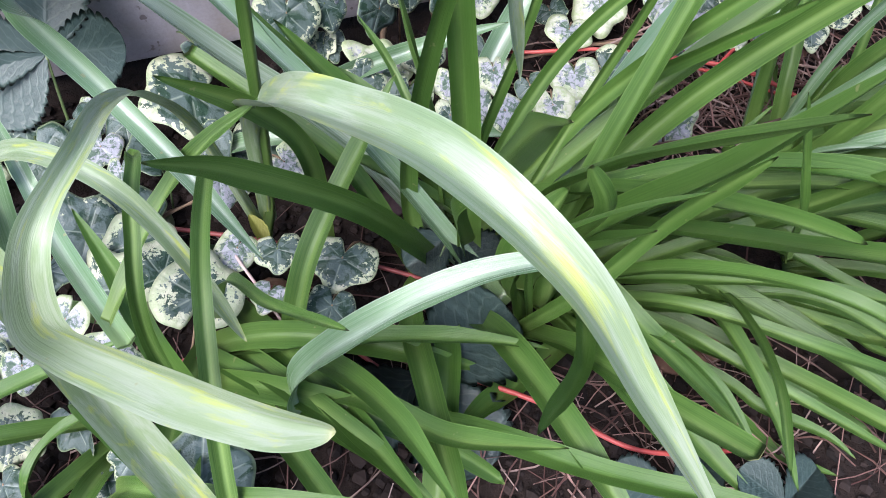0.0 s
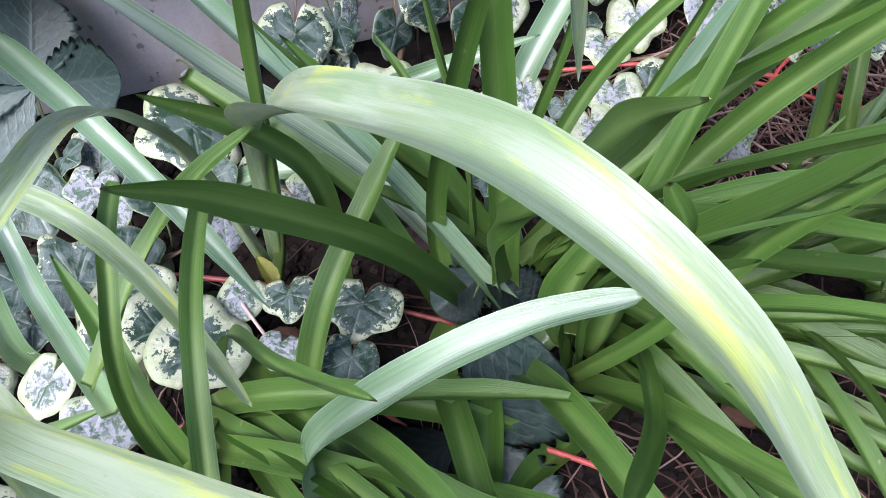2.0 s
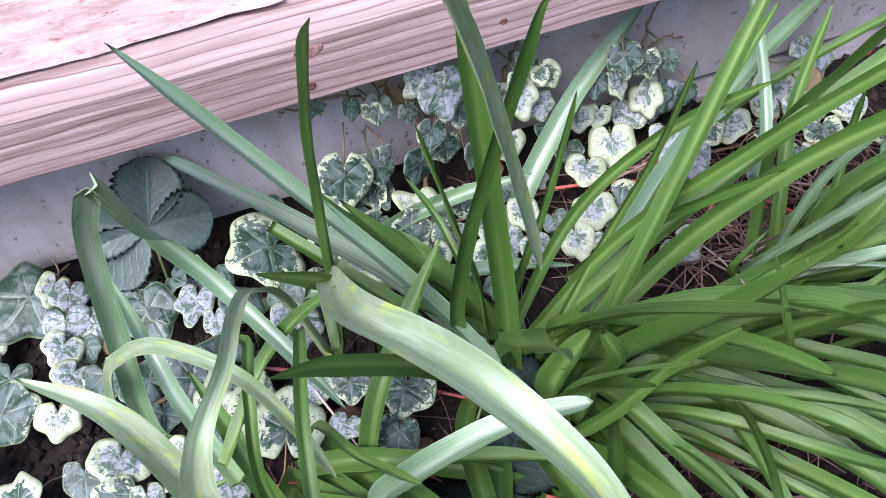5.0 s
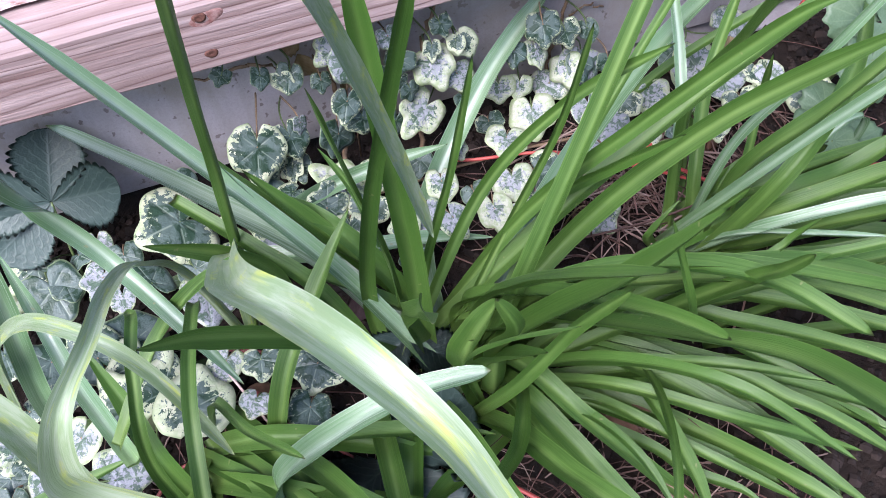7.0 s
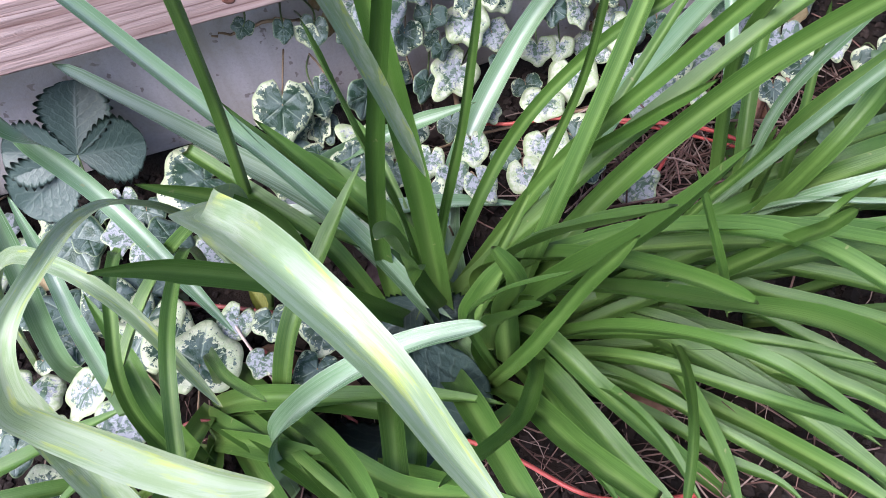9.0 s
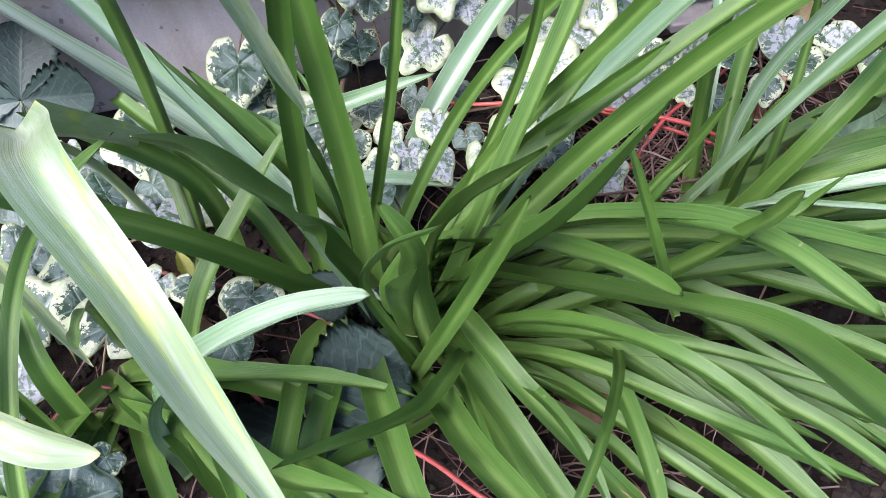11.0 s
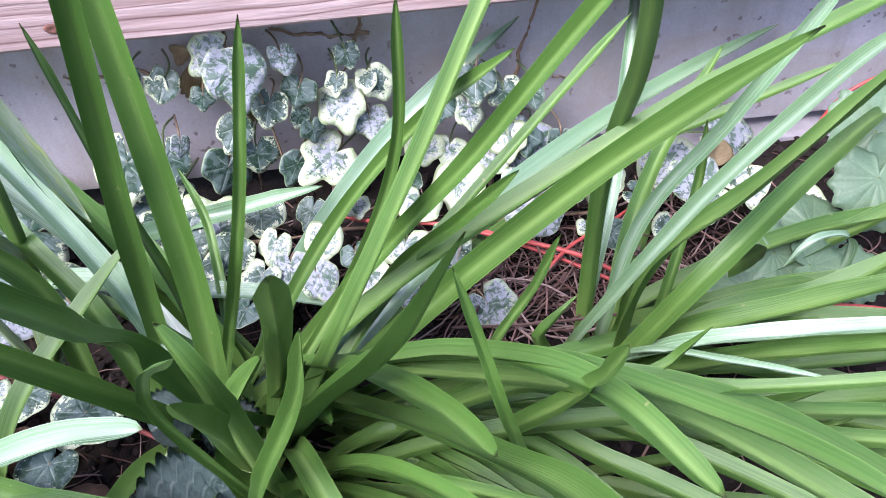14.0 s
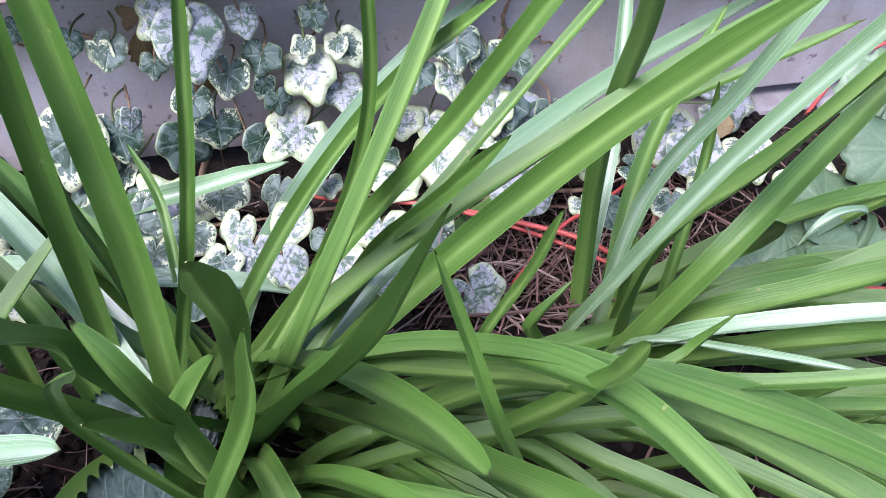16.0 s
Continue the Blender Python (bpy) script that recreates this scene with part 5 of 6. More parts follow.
ivy_leaf(5, (0.259, 0.118, 0.027), (-0.27, -0.28, 1.00), (-0.40, -0.93, -0.20), 0.025)
ivy_leaf(3, (0.221, 0.113, 0.030), (-0.21, -0.58, 1.00), (0.99, -0.32, -0.20), 0.022)
ivy_leaf(5, (-0.058, 0.177, 0.025), (0.30, -0.09, 1.00), (-0.94, -0.48, -0.20), 0.024)
ivy_leaf(6, (-0.215, 0.175, 0.029), (-0.41, -0.02, 1.00), (0.77, -0.71, -0.20), 0.023)
ivy_leaf(8, (-0.279, 0.165, 0.015), (0.39, -0.61, 1.00), (0.96, -0.42, -0.20), 0.028)
ivy_leaf(2, (-0.137, 0.134, 0.025), (-0.37, -0.68, 1.00), (0.50, -0.89, -0.20), 0.030)
ivy_leaf(13, (-0.221, 0.031, 0.029), (-0.29, -0.23, 1.00), (-0.68, -0.79, -0.20), 0.035)
ivy_leaf(5, (-0.255, 0.066, 0.021), (-0.35, -0.30, 1.00), (0.88, -0.58, -0.20), 0.020)
ivy_leaf(6, (-0.229, 0.064, 0.030), (0.22, -0.46, 1.00), (-0.10, -1.00, -0.20), 0.023)
ivy_leaf(3, (-0.061, 0.234, 0.030), (0.23, -1.00, 0.33), (-0.21, -0.10, -1.00), 0.021)
ivy_leaf(2, (-0.252, -0.023, 0.020), (0.39, -0.60, 1.00), (0.82, -0.65, -0.20), 0.031)
ivy_leaf(3, (-0.223, -0.020, 0.013), (-0.39, -0.37, 1.00), (0.34, -0.95, -0.20), 0.031)
ivy_leaf(2, (-0.169, -0.044, 0.029), (0.22, -0.15, 1.00), (-0.23, -0.98, -0.20), 0.015)
ivy_leaf(2, (-0.142, -0.054, 0.030), (0.43, -0.05, 1.00), (-0.70, -0.77, -0.20), 0.018)
ivy_leaf(2, (-0.204, -0.059, 0.022), (-0.02, 0.05, 1.00), (0.17, -0.99, -0.20), 0.021)
ivy_leaf(1, (-0.256, -0.045, 0.015), (-0.03, -0.04, 1.00), (0.35, -0.95, -0.20), 0.025)
ivy_leaf(0, (-0.189, -0.055, 0.032), (0.02, -0.74, 1.00), (-0.69, -0.78, -0.20), 0.021)
ivy_leaf(15, (0.281, 0.185, 0.018), (-0.24, -0.76, 1.00), (-0.07, 1.00, -0.15), 0.041)
ivy_leaf(7, (-0.088, 0.135, 0.019), (0.17, -0.06, 1.00), (0.40, -0.92, -0.15), 0.035)
ivy_leaf(1, (0.279, 0.216, 0.015), (-0.22, -0.23, 1.00), (-0.89, -0.45, -0.15), 0.034)
ivy_leaf(3, (-0.037, 0.152, 0.026), (0.20, -0.71, 1.00), (0.13, 0.99, -0.15), 0.035)
ivy_leaf(15, (0.331, 0.220, 0.015), (0.05, -0.76, 1.00), (0.99, -0.10, -0.15), 0.041)
ivy_leaf(11, (-0.066, 0.130, 0.025), (0.04, -0.06, 1.00), (-0.92, 0.40, -0.15), 0.037)
ivy_leaf(0, (-0.079, 0.176, 0.016), (-0.13, -0.62, 1.00), (0.50, -0.87, -0.15), 0.048)
ivy_leaf(11, (-0.020, 0.173, 0.015), (0.25, -0.48, 1.00), (-0.66, 0.75, -0.15), 0.047)
ivy_leaf(7, (0.119, 0.127, 0.021), (-0.19, -0.69, 1.00), (0.40, -0.91, -0.15), 0.039)
ivy_leaf(3, (-0.063, 0.153, 0.015), (0.06, -0.71, 1.00), (0.98, -0.20, -0.15), 0.036)
ivy_leaf(7, (-0.153, 0.028, 0.026), (0.12, -0.19, 1.00), (0.22, 0.97, -0.15), 0.049)
ivy_leaf(5, (-0.210, 0.089, 0.023), (0.25, -0.66, 1.00), (-0.41, 0.91, -0.15), 0.045)
ivy_leaf(0, (-0.112, 0.132, 0.012), (-0.04, -0.27, 1.00), (-0.93, 0.37, -0.15), 0.046)
ivy_leaf(0, (-0.184, 0.072, 0.026), (-0.20, -0.32, 1.00), (-0.48, -0.88, -0.15), 0.047)
ivy_leaf(1, (-0.169, 0.136, 0.023), (0.48, -0.09, 1.00), (-0.56, 0.83, -0.15), 0.036)
ivy_leaf(4, (-0.186, 0.097, 0.018), (0.40, -0.48, 1.00), (-0.85, 0.53, -0.15), 0.040)
ivy_leaf(0, (-0.197, 0.048, 0.021), (-0.27, -0.56, 1.00), (-0.17, 0.99, -0.15), 0.044)
ivy_leaf(2, (-0.240, 0.097, 0.023), (0.39, -0.03, 1.00), (-0.83, 0.56, -0.15), 0.038)
ivy_leaf(1, (-0.171, 0.048, 0.022), (0.46, -0.31, 1.00), (0.23, 0.97, -0.15), 0.045)
ivy_leaf(4, (-0.195, -0.089, 0.016), (-0.49, -0.60, 1.00), (0.97, 0.22, -0.15), 0.050)
ivy_leaf(6, (-0.247, -0.117, 0.012), (-0.06, -0.40, 1.00), (-0.94, -0.35, -0.15), 0.049)
ivy_leaf(2, (-0.159, -0.075, 0.030), (0.33, -0.66, 1.00), (0.04, 1.00, -0.15), 0.048)
ivy_leaf(5, (-0.291, -0.104, 0.007), (-0.30, -0.66, 1.00), (0.06, 1.00, -0.15), 0.048)
ivy_leaf(10, (-0.202, -0.003, 0.029), (0.14, -0.54, 1.00), (0.99, -0.13, -0.15), 0.036)
ivy_leaf(7, (-0.286, -0.069, 0.016), (-0.05, -0.23, 1.00), (-0.06, 1.00, -0.15), 0.045)
ivy_leaf(0, (-0.163, -0.101, 0.014), (-0.24, -0.54, 1.00), (0.56, -0.83, -0.15), 0.046)
ivy_leaf(3, (-0.250, -0.078, 0.009), (0.06, -0.75, 1.00), (-0.55, 0.84, -0.15), 0.050)
ivy_leaf(6, (-0.298, -0.037, 0.014), (-0.12, -0.51, 1.00), (-0.87, -0.49, -0.15), 0.039)
ivy_leaf(0, (-0.343, 0.109, 0.019), (-0.30, -0.34, 1.00), (1.00, 0.03, -0.15), 0.046)
ivy_leaf(2, (-0.409, 0.152, 0.016), (-0.03, -0.70, 1.00), (-0.55, -0.83, -0.15), 0.041)
ivy_leaf(15, (-0.405, 0.074, 0.020), (-0.11, -0.04, 1.00), (0.79, -0.61, -0.15), 0.046)
ivy_leaf(3, (-0.367, 0.032, 0.010), (0.06, -0.11, 1.00), (-0.16, 0.99, -0.15), 0.043)
ivy_leaf(5, (-0.405, 0.194, 0.010), (0.25, -0.56, 1.00), (0.67, -0.75, -0.15), 0.039)
ivy_leaf(5, (-0.373, 0.072, 0.016), (-0.25, -0.14, 1.00), (0.56, 0.83, -0.15), 0.041)
ivy_leaf(8, (-0.376, 0.157, 0.012), (0.05, -0.08, 1.00), (0.85, -0.53, -0.15), 0.045)
ivy_leaf(1, (-0.372, 0.189, 0.011), (-0.03, -0.39, 1.00), (0.70, -0.72, -0.15), 0.042)
ivy_leaf(0, (-0.331, 0.042, 0.015), (-0.28, -0.29, 1.00), (-0.75, 0.66, -0.15), 0.036)


VINE = random.Random(21)


def vine(points, r0, r1):
    bm = bmesh.new()
    pts = []
    o = ivy.location
    for a, b in zip(points, points[1:]):
        for i in range(6):
            q = Vector(a).lerp(Vector(b), i / 6) - o
            pts.append(q + Vector([VINE.uniform(-0.0016, 0.0016) for _ in "xyz"]))
    pts.append(Vector(points[-1]) - o)
    tube(bm, pts, r0, r1, 7)
    return finish("stem", bm, IVY_STEM, ivy)


vine([(-0.02, 0.2, -0.01), (0.0, 0.232, 0.03), (-0.005, 0.236, 0.07), (0.0, 0.236, 0.11), (0.01, 0.237, 0.142)], 0.0022, 0.0014)
vine([(0.05, 0.21, -0.01), (0.062, 0.234, 0.04), (0.07, 0.238, 0.08), (0.085, 0.239, 0.115), (0.092, 0.239, 0.144)], 0.0022, 0.0013)
vine([(0.16, 0.2, -0.01), (0.17, 0.235, 0.02), (0.185, 0.239, 0.06), (0.19, 0.24, 0.09), (0.2, 0.24, 0.12)], 0.002, 0.001)
vine([(0.19, 0.239, 0.06), (0.205, 0.239, 0.066), (0.22, 0.239, 0.06)], 0.001, 0.0008)
vine([(-0.06, 0.238, 0.1), (-0.085, 0.24, 0.095), (-0.105, 0.24, 0.098)], 0.0014, 0.0008)
vine([(-0.0, 0.236, 0.07), (-0.03, 0.238, 0.085), (-0.06, 0.238, 0.1)], 0.0016, 0.0013)
vine([(0.09, 0.237, 0.11), (0.055, 0.236, 0.112), (0.03, 0.234, 0.12)], 0.0014, 0.001)
vine([(-0.26, 0.09, 0.0), (-0.18, 0.1, 0.004), (-0.1, 0.13, 0.004), (-0.02, 0.17, 0.004), (0.1, 0.17, 0.004), (0.24, 0.16, 0.004)], 0.0016, 0.0014)

# leaf stalks, each running back under its leaf to the litter or the panel
for place, back, size in ivy_joints:
    bm = bmesh.new()
    a = place - ivy.location
    b = a + back * 0.55
    if place.y > 0.2:
        c = b + Vector((VINE.uniform(-0.01, 0.01), 0, VINE.uniform(-0.012, 0.004)))
        c.y = 0.238 - ivy.location.y
    else:
        c = b + Vector((VINE.uniform(-0.012, 0.012), VINE.uniform(-0.005, 0.012), 0))
        c.z = -0.006
    tube(bm, curve_pts((a, a.lerp(b, 0.7), b, c), 7), 0.0006, 0.0008, 5)
    finish("leaf_stalk", bm, GREEN_STEM if VINE.random() < 0.6 else IVY_STEM, ivy)

# ---- withered ivy leaves on the panel ----
def dead_leaf(place, normal, tip, size):
    th = thing("withered_leaf", "curled cream and brown withered ivy leaf", "leaf", place, "withered leaves")
    me = pinnate_mesh("blade", DEAD, 0.75, 5, 0.2, 0.9, 0.7, VINE, 0.45)
    ob = new("blade", me)
    ob.parent = th
    ob.matrix_basis = aim((0, 0, 0), normal, tip, size)
    return th


dead_leaf((-0.024, 0.232, 0.102), (0.2, -1, 0.1), (0.1, -0.1, -1), 0.026)
dead_leaf((-0.02, 0.232, 0.112), (-0.4, -1, 0.3), (-1, -0.1, -0.2), 0.018)
dead_leaf((0.0, 0.232, 0.07), (0.6, -1, 0.2), (0.6, -0.1, -1), 0.02)
dead_leaf((-0.235, 0.1, 0.012), (0.2, -0.5, 1), (0.8, -0.4, 0), 0.028)


YELLOW = simple_leaf("yellow_leaf", (0.34, 0.36, 0.06), (0.5, 0.5, 0.12), (0.55, 0.55, 0.2), 0.5)
WEED_DARK = simple_leaf("folded_leaf", (0.03, 0.06, 0.03), (0.06, 0.11, 0.05), (0.1, 0.16, 0.08), 0.4)
PURPLE = simple_leaf("purple_leaf", (0.1, 0.06, 0.07), (0.2, 0.13, 0.14), (0.24, 0.17, 0.17), 0.8)


def fallen_leaf(place, normal, tip, size, material, label, wide=0.5, droop=0.6):
    th = thing("fallen_leaf", label, "leaf", place, "fallen leaves")
    ob = new("blade", pinnate_mesh("blade", material, wide, 5, 0.08, 0.5, droop, VINE, 0.5))
    ob.parent = th
    ob.matrix_basis = aim((0, 0, 0), normal, tip, size)
    return th


fallen_leaf((-0.115, 0.064, 0.006), (0.6, -0.6, 0.6), (0.1, 0.5, 1), 0.02, YELLOW, "small yellow curled seedling leaf on soil")
fallen_leaf((-0.140, 0.069, 0.006), (0.8, -0.4, 0.6), (0.3, -0.5, 0.6), 0.028, WEED_DARK, "dark green folded leaf among ivy")
fallen_leaf((-0.045, 0.067, 0.002), (0.1, -0.3, 1), (0.6, 0.5, 0.1), 0.024, PURPLE, "withered purple-brown leaf on soil", 0.8, 0.2)
fallen_leaf((0.318, 0.195, 0.004), (0.1, -0.7, 0.7), (0.4, 0.5, 0.6), 0.022, DEAD, "orange-brown dead leaf beside the ledge", 0.9, 0.3)
fallen_leaf((-0.263, 0.133, 0.008), (0.3, -0.5, 1), (-0.5, 0.8, 0.3), 0.02, DEAD, "curled orange-brown dead leaf on ivy", 0.7, 0.5)


# ---- strawberry plants ----
def berry_plant(place, leaves, label):
    """leaves: hub, then leaflets (tip direction, size) round it."""
    th = thing("strawberry_plant", label, "strawberry", place, "strawberry plants")
    o = Vector(place)
    for hub, normal, tips in leaves:
        hub = Vector(hub)
        bm = bmesh.new()
        tube(bm, curve_pts((Vector((0, 0, 0)), Vector((0, 0, 0.02)), (hub - o) * 0.8 + Vector((0, 0, 0.004)), hub - o), 10), 0.0014, 0.0009, 6)
        stalk = finish("leaf_stalk", bm, GREEN_STEM, th)
        for i, (tip, size) in enumerate(tips):
            ob = new("leaflet", BERRY_FORMS[i % 3])
            ob.parent = stalk
            ob.matrix_basis = aim(hub - o, normal, tip, size)
    return th


berry_plant((-0.225, 0.18, -0.012), [((-0.22, 0.205, 0.057), (0.1, -0.9, 0.6), [((0.35, 0.1, 1), 0.052), ((1, -0.05, -0.1), 0.046), ((-0.85, -0.3, -0.35), 0.058), ((-1, 0.05, 0.35), 0.05)])], "strawberry plant with dusty blue-green toothed leaves beside the panel")
berry_plant((-0.05, -0.02, -0.012), [((-0.046, -0.043, 0.012), (0.0, -0.3, 1), [((0.3, -1, -0.1), 0.058), ((1, 0.45, 0.05), 0.06), ((-1, -0.3, -0.1), 0.055)]), ((-0.012, 0.03, 0.024), (0.1, -0.5, 1), [((0.5, -0.6, 0.0), 0.034), ((-0.8, -0.4, 0.0), 0.03)])], "strawberry plant with dark quilted leaves under the strap leaves")
berry_plant((0.05, -0.14, -0.012), [((0.055, -0.13, 0.006), (0.0, -0.3, 1), [((-1, 0.4, -0.1), 0.032), ((0.1, -1, -0.1), 0.036), ((1, 0.3, 0.0), 0.03)]), ((0.105, -0.15, 0.004), (0.1, -0.3, 1), [((-0.6, 0.8, 0), 0.026), ((0.9, 0.4, 0), 0.028), ((0.2, -1, -0.1), 0.03)])], "strawberry plant with blue-green toothed leaves among the straw")
berry_plant((-0.2, -0.09, -0.012), [((-0.19, -0.1, 0.012), (0.1, -0.3, 1), [((-1, 0.2, 0), 0.04), ((0.8, 0.4, 0), 0.036), ((0.1, -1, 0), 0.04)])], "small strawberry plant on bare soil")


# ---- broad-leaved weeds by the panel ----
def weed(place, leaves, label):
    th = thing("broad_leaved_weed", label, "weed", place, "weeds")
    o = Vector(place)
    for i, (base, normal, tip, size) in enumerate(leaves):
        b = Vector(base) - o
        bm = bmesh.new()
        tube(bm, curve_pts((Vector((0, 0, 0)), Vector((0, 0, 0.02)), b * 0.7 + Vector((0, 0, 0.01)), b), 9), 0.0018, 0.0012, 6)
        stalk = finish("leaf_stalk", bm, GREEN_STEM, th)
        ob = new("blade", WEED_FORMS[i % 3])
        ob.parent = stalk
        ob.matrix_basis = aim(b, normal, tip, size)
    return th


weed((0.385, 0.15, -0.012), [((0.378, 0.112, 0.05), (-0.1, -0.7, 0.75), (-0.35, -0.6, -0.6), 0.052), ((0.39, 0.145, 0.06), (-0.2, -0.8, 0.6), (-0.5, -0.2, 0.5), 0.05), ((0.405, 0.135, 0.055), (0.1, -0.8, 0.9), (0.6, -0.6, -0.2), 0.06)], "green broad-leaved weed with scalloped matt leaves by the panel")
low = weed((0.315, 0.08, -0.012), [((0.304, 0.078, 0.034), (0.1, -0.6, 1), (0.5, -0.8, -0.1), 0.044), ((0.284, 0.062, 0.026), (0.0, -0.5, 1), (-0.7, -0.6, 0.0), 0.042), ((0.322, 0.068, 0.03), (0.1, -0.6, 1), (0.9, -0.2, 0.0), 0.036), ((0.34, 0.1, 0.026), (0.0, -0.5, 1), (0.3, 0.9, 0.1), 0.04), ((0.35, 0.07, 0.018), (0.1, -0.6, 1), (0.9, -0.3, 0.0), 0.036)], "low broad-leaved weed with pale green leaves on soil")
strap(low, thread((0.336, 0.07, -0.01), (0.34, 0.066, 0.03), (0.335, 0.063, 0.054), (0.318, 0.06, 0.061), (0.306, 0.058, 0.056), (0.298, 0.057, 0.044)), 0.0065, material=BLUE_GREEN, label="curled glossy pale green blade")


# ---- red strawberry runners on the soil ----
def runner(pts, r, label, colour=None):
    th = thing("strawberry_runner", label, "runner", pts[0], "runners")
    o = Vector(pts[0])
    bm = bmesh.new()
    q = [Vector(p) - o for p in pts]
    path = []
    for i in range(len(q) - 1):
        a, b, c, d = q[max(i - 1, 0)], q[i], q[i + 1], q[min(i + 2, len(q) - 1)]
        for k in range(8):
            t = k / 8
            path.append(0.5 * (2 * b + (c - a) * t + (2 * a - 5 * b + 4 * c - d) * t * t + (3 * b - a - 3 * c + d) * t ** 3))
    path.append(q[-1])
    tube(bm, path, r * 0.78, r * 0.65, 8)
    finish("stem", bm, colour or RUNNER, th)
    return th


DARK_RUNNER = plain("dark_runner", (0.16, 0.03, 0.03), (0.3, 0.08, 0.07), 60.0, 0.45)
runner([(-0.29, 0.115, 0.004), (-0.234, 0.113, 0.012), (-0.166, 0.087, 0.012), (-0.096, 0.055, 0.01), (-0.03, 0.02, 0.0)], 0.0021, "dark red strawberry runner lying across soil", DARK_RUNNER)
runner([(0.06, 0.178, 0.01), (0.08, 0.165, 0.014), (0.13, 0.15, 0.016), (0.184, 0.12, 0.012), (0.23, 0.09, 0.004)], 0.0019, "bright red strawberry runner over dry straw")
runner([(0.14, 0.15, 0.012), (0.175, 0.125, 0.018), (0.21, 0.105, 0.016), (0.24, 0.08, 0.006)], 0.0022, "bright red strawberry runner over dry straw")
runner([(0.165, 0.09, 0.006), (0.195, 0.115, 0.018), (0.225, 0.135, 0.016), (0.26, 0.165, 0.008)], 0.0017, "orange-red strawberry runner over dry straw")
runner([(-0.04, -0.03, 0.0), (-0.024, -0.047, 0.006), (0.012, -0.075, 0.008), (0.048, -0.108, 0.006), (0.1, -0.12, 0.0)], 0.002, "bright red strawberry runner on dark soil")
runner([(-0.12, 0.04, 0.004), (-0.104, 0.018, 0.014), (-0.07, -0.029, 0.012), (-0.045, -0.05, 0.002)], 0.0018, "dull red strawberry runner between leaves", DARK_RUNNER)
runner([(0.4, 0.226, -0.012), (0.415, 0.236, 0.0), (0.427, 0.238, 0.02), (0.452, 0.238, 0.035), (0.5, 0.236, 0.044)], 0.0019, "red strawberry runner arching against the panel")
runner([(0.26, 0.08, 0.006), (0.3, 0.06, 0.012), (0.36, 0.05, 0.008), (0.42, 0.03, 0.0)], 0.002, "bright red strawberry runner under leaves")
runner([(-0.2, -0.02, 0.0), (-0.17, -0.0, 0.01), (-0.145, -0.005, 0.006)], 0.0017, "red strawberry runner on soil", DARK_RUNNER)
PALE_STALK = plain("pale_stalk", (0.55, 0.38, 0.34), (0.7, 0.55, 0.5), 60.0, 0.6)
runner([(-0.134, 0.061, 0.02), (-0.126, 0.04, 0.022), (-0.119, 0.024, 0.018), (-0.112, 0.008, 0.006)], 0.0012, "pale dry stalk among ivy leaves", PALE_STALK)


# ---- stones, stub ----
def pebble(place, size, material, label, seed, name="stone"):
    bm = bmesh.new()
    bmesh.ops.create_icosphere(bm, subdivisions=3, radius=1)
    for v in bm.verts:
        d = 1 + 0.22 * noise.noise(v.co * 1.3 + Vector((seed, 0, 0))) + 0.07 * noise.noise(v.co * 4 + Vector((seed, 3, 0)))
        v.co = Vector((v.co.x * size[0], v.co.y * size[1], v.co.z * size[2])) * d
    ob = finish(name, bm, material)
    ob.location = place
    return tagged(ob, label, "stone", "stones")


MOSSY = plain("mossy_stone", (0.1, 0.13, 0.06), (0.24, 0.26, 0.16), 90.0, 0.9, 0.6, 0.002)
BROWN_STONE = plain("brown_stone", (0.12, 0.06, 0.04), (0.26, 0.15, 0.1), 110.0, 0.9, 0.6, 0.002)
pebble((-0.2, 0.1, -0.006), (0.03, 0.022, 0.014), MOSSY, "grey-green mossy stone half sunk in soil", 1.0)
pebble((-0.185, 0.055, -0.006), (0.018, 0.014, 0.012), MOSSY, "grey-green mossy stone half sunk in soil", 4.0)
pebble((-0.118, 0.035, -0.008), (0.016, 0.012, 0.011), BROWN_STONE, "reddish brown stone in dark soil", 2.0)
pebble((-0.075, 0.0, -0.008), (0.012, 0.01, 0.008), BROWN_STONE, "reddish brown stone in dark soil", 7.0)
pebble((0.1, -0.06, -0.008), (0.022, 0.012, 0.008), BROWN_STONE, "reddish brown stone in dark soil", 9.0)

STUB = plain("cut_stub", (0.42, 0.2, 0.13), (0.62, 0.36, 0.27), 200.0, 0.85, 0.8, 0.002)
stub = thing("dry_plant_stub", "split reddish dry stem stub standing in straw", "stub", (0.262, 0.125, -0.015))
for k in range(5):
    bm = bmesh.new()
    a = Vector((k * 0.0036 - 0.007, 0.002 * math.sin(k * 2.1), 0))
    tube(bm, [a, a + Vector((0.001, 0, 0.02)), a + Vector((0.003 + 0.001 * k, 0.001, 0.042 - 0.003 * abs(k - 2)))], 0.003, 0.002, 6)
    finish("splinter", bm, STUB, stub)


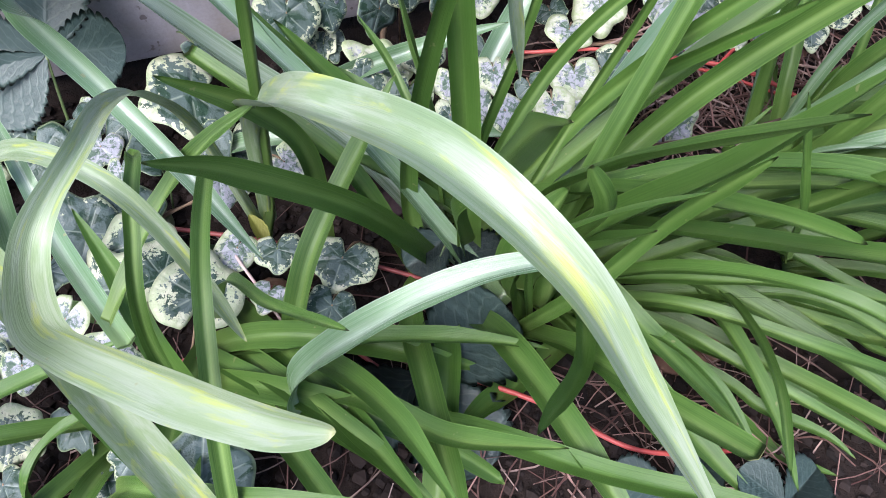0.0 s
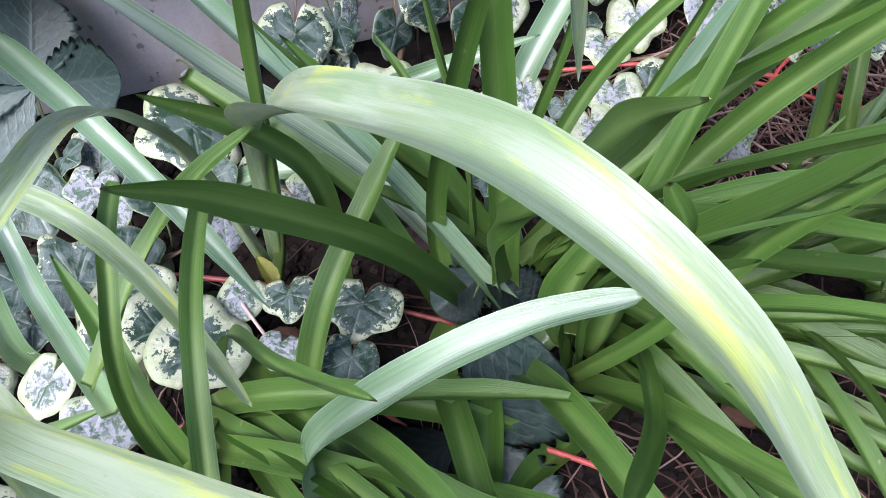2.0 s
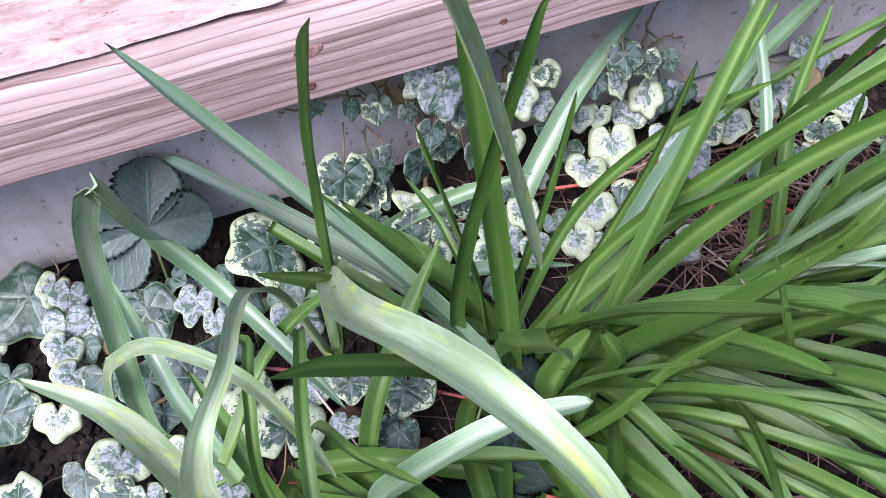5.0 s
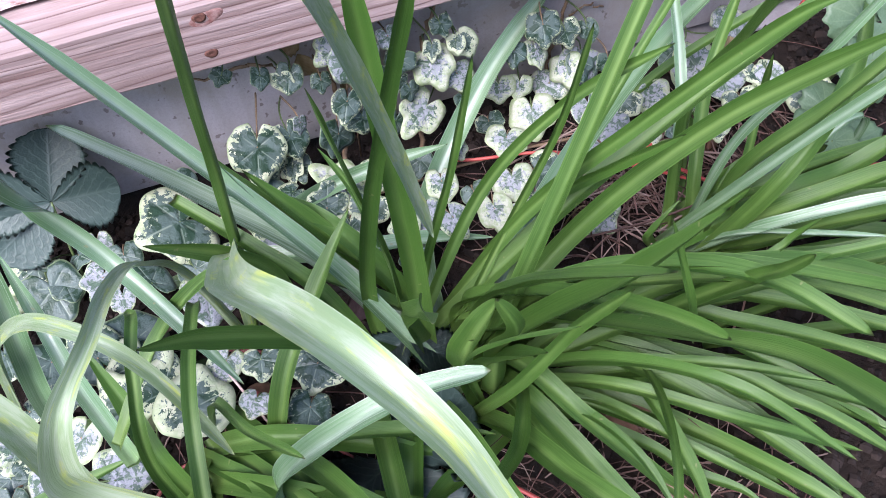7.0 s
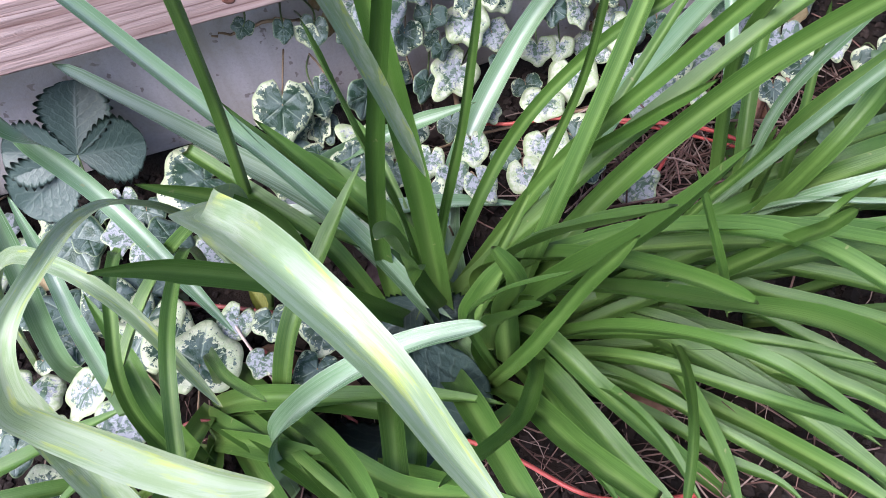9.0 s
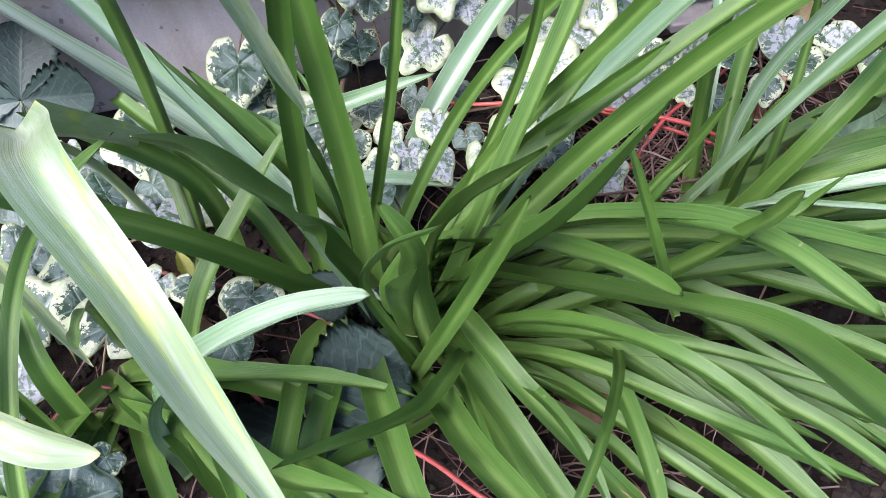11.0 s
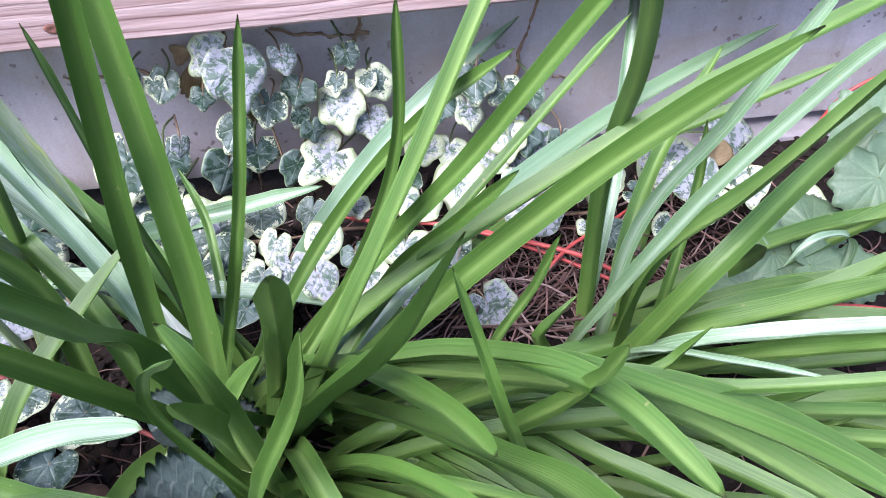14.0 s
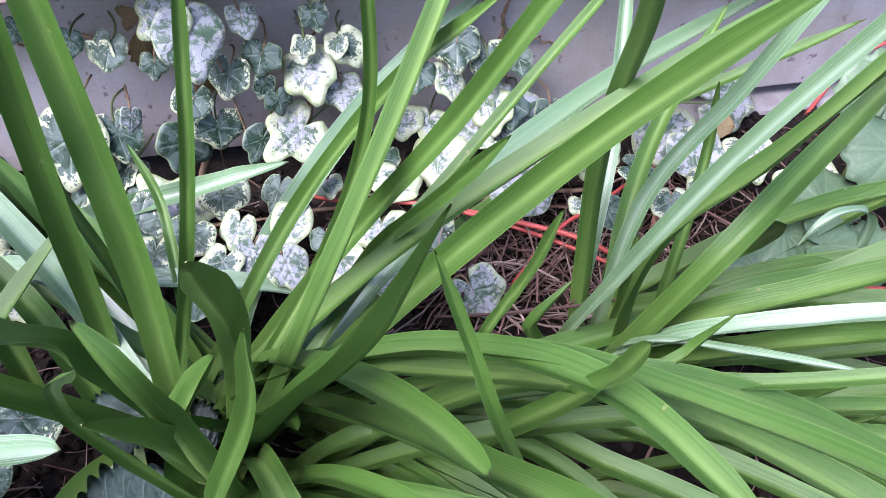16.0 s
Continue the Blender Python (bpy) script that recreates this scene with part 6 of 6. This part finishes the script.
# ---- litter: straw, needles, crumbs ----
def litter(name, material, count, seed, spots, r, length, label, category, lift):
    rng = random.Random(seed)
    verts, faces = [], []
    for _ in range(count):
        cx, cy, sx, sy = rng.choice(spots)
        x, y = rng.gauss(cx, sx), rng.gauss(cy, sy)
        y = min(y, 0.225)
        a, ln = rng.uniform(0, math.pi * 2), rng.uniform(*length)
        bend, rise = rng.uniform(-0.9, 0.9), rng.uniform(-0.25, 0.25)
        z = soil_z(x, y) + rng.uniform(0.001, lift)
        rad = rng.uniform(*r)
        pts = []
        for i in range(6):
            s = i / 5 - 0.5
            aa = a + bend * s
            pts.append(Vector((x + math.cos(aa) * ln * s, min(y + math.sin(aa) * ln * s, 0.238), max(soil_z(x, y) + 0.001, z + rise * ln * s - 0.2 * ln * s * s))))
        base = len(verts)
        for i, p in enumerate(pts):
            d = (pts[min(i + 1, 5)] - pts[max(i - 1, 0)]).normalized()
            u = d.orthogonal().normalized()
            w = d.cross(u)
            for k in range(4):
                verts.append(p + (u * math.cos(k * 1.5708) + w * math.sin(k * 1.5708)) * rad)
        for i in range(5):
            for k in range(4):
                q = base + i * 4
                faces.append((q + k, q + (k + 1) % 4, q + 4 + (k + 1) % 4, q + 4 + k))
        faces.append((base + 3, base + 2, base + 1, base))
        faces.append((base + 20, base + 21, base + 22, base + 23))
    me = bpy.data.meshes.new(name)
    me.from_pydata([tuple(v) for v in verts], [], faces)
    me.materials.append(material)
    return tagged(new(name, me), label, category, kind="stuff")


SPOTS = [(0.2, 0.1, 0.05, 0.04), (0.26, 0.12, 0.05, 0.04), (0.17, 0.11, 0.03, 0.03), (0.03, -0.09, 0.06, 0.04), (0.1, -0.1, 0.06, 0.04), (-0.05, 0.0, 0.09, 0.06), (-0.2, -0.05, 0.06, 0.05), (0.35, 0.08, 0.1, 0.06), (0.1, 0.15, 0.1, 0.04)]
litter("dry_straw", STRAW, 800, 4, SPOTS, (0.00022, 0.0006), (0.02, 0.08), "tangle of dry reddish-brown straw on soil", "straw", 0.012)
litter("dry_straw", STRAW, 130, 9, SPOTS[:3], (0.0004, 0.0009), (0.05, 0.11), "coarse dry straw stalks in a loose heap", "straw", 0.03)


def crumbs(count, seed):
    rng = random.Random(seed)
    verts, faces = [], []
    for _ in range(count):
        x, y = rng.uniform(-0.36, 0.5), rng.uniform(-0.2, 0.235)
        s = rng.uniform(0.0012, 0.0045) * (1.6 if rng.random() < 0.12 else 1)
        z = soil_z(x, y) + s * 0.3
        base = len(verts)
        for dx, dy, dz in ((1, 0, 0), (-1, 0, 0), (0, 1, 0), (0, -1, 0), (0, 0, 1), (0, 0, -1), (0.6, 0.6, 0.55), (-0.6, 0.55, 0.5), (0.5, -0.6, 0.6), (-0.55, -0.6, 0.5)):
            k = s * rng.uniform(0.7, 1.25)
            verts.append((x + dx * k, min(y + dy * k, 0.238), z + dz * k * 0.8))
        for f in ((0, 6, 8), (6, 0, 2), (6, 2, 7), (7, 2, 1), (7, 1, 9), (9, 1, 3), (9, 3, 8), (8, 3, 0), (6, 7, 4), (7, 9, 4), (9, 8, 4), (8, 6, 4), (0, 5, 2), (2, 5, 1), (1, 5, 3), (3, 5, 0)):
            faces.append(tuple(base + i for i in f))
    me = bpy.data.meshes.new("soil_crumbs")
    me.from_pydata(verts, [], faces)
    me.materials.append(CRUMB)
    return tagged(new("soil_crumbs", me), "loose dark crumbs of garden soil", "soil", kind="stuff")


crumbs(9000, 6)
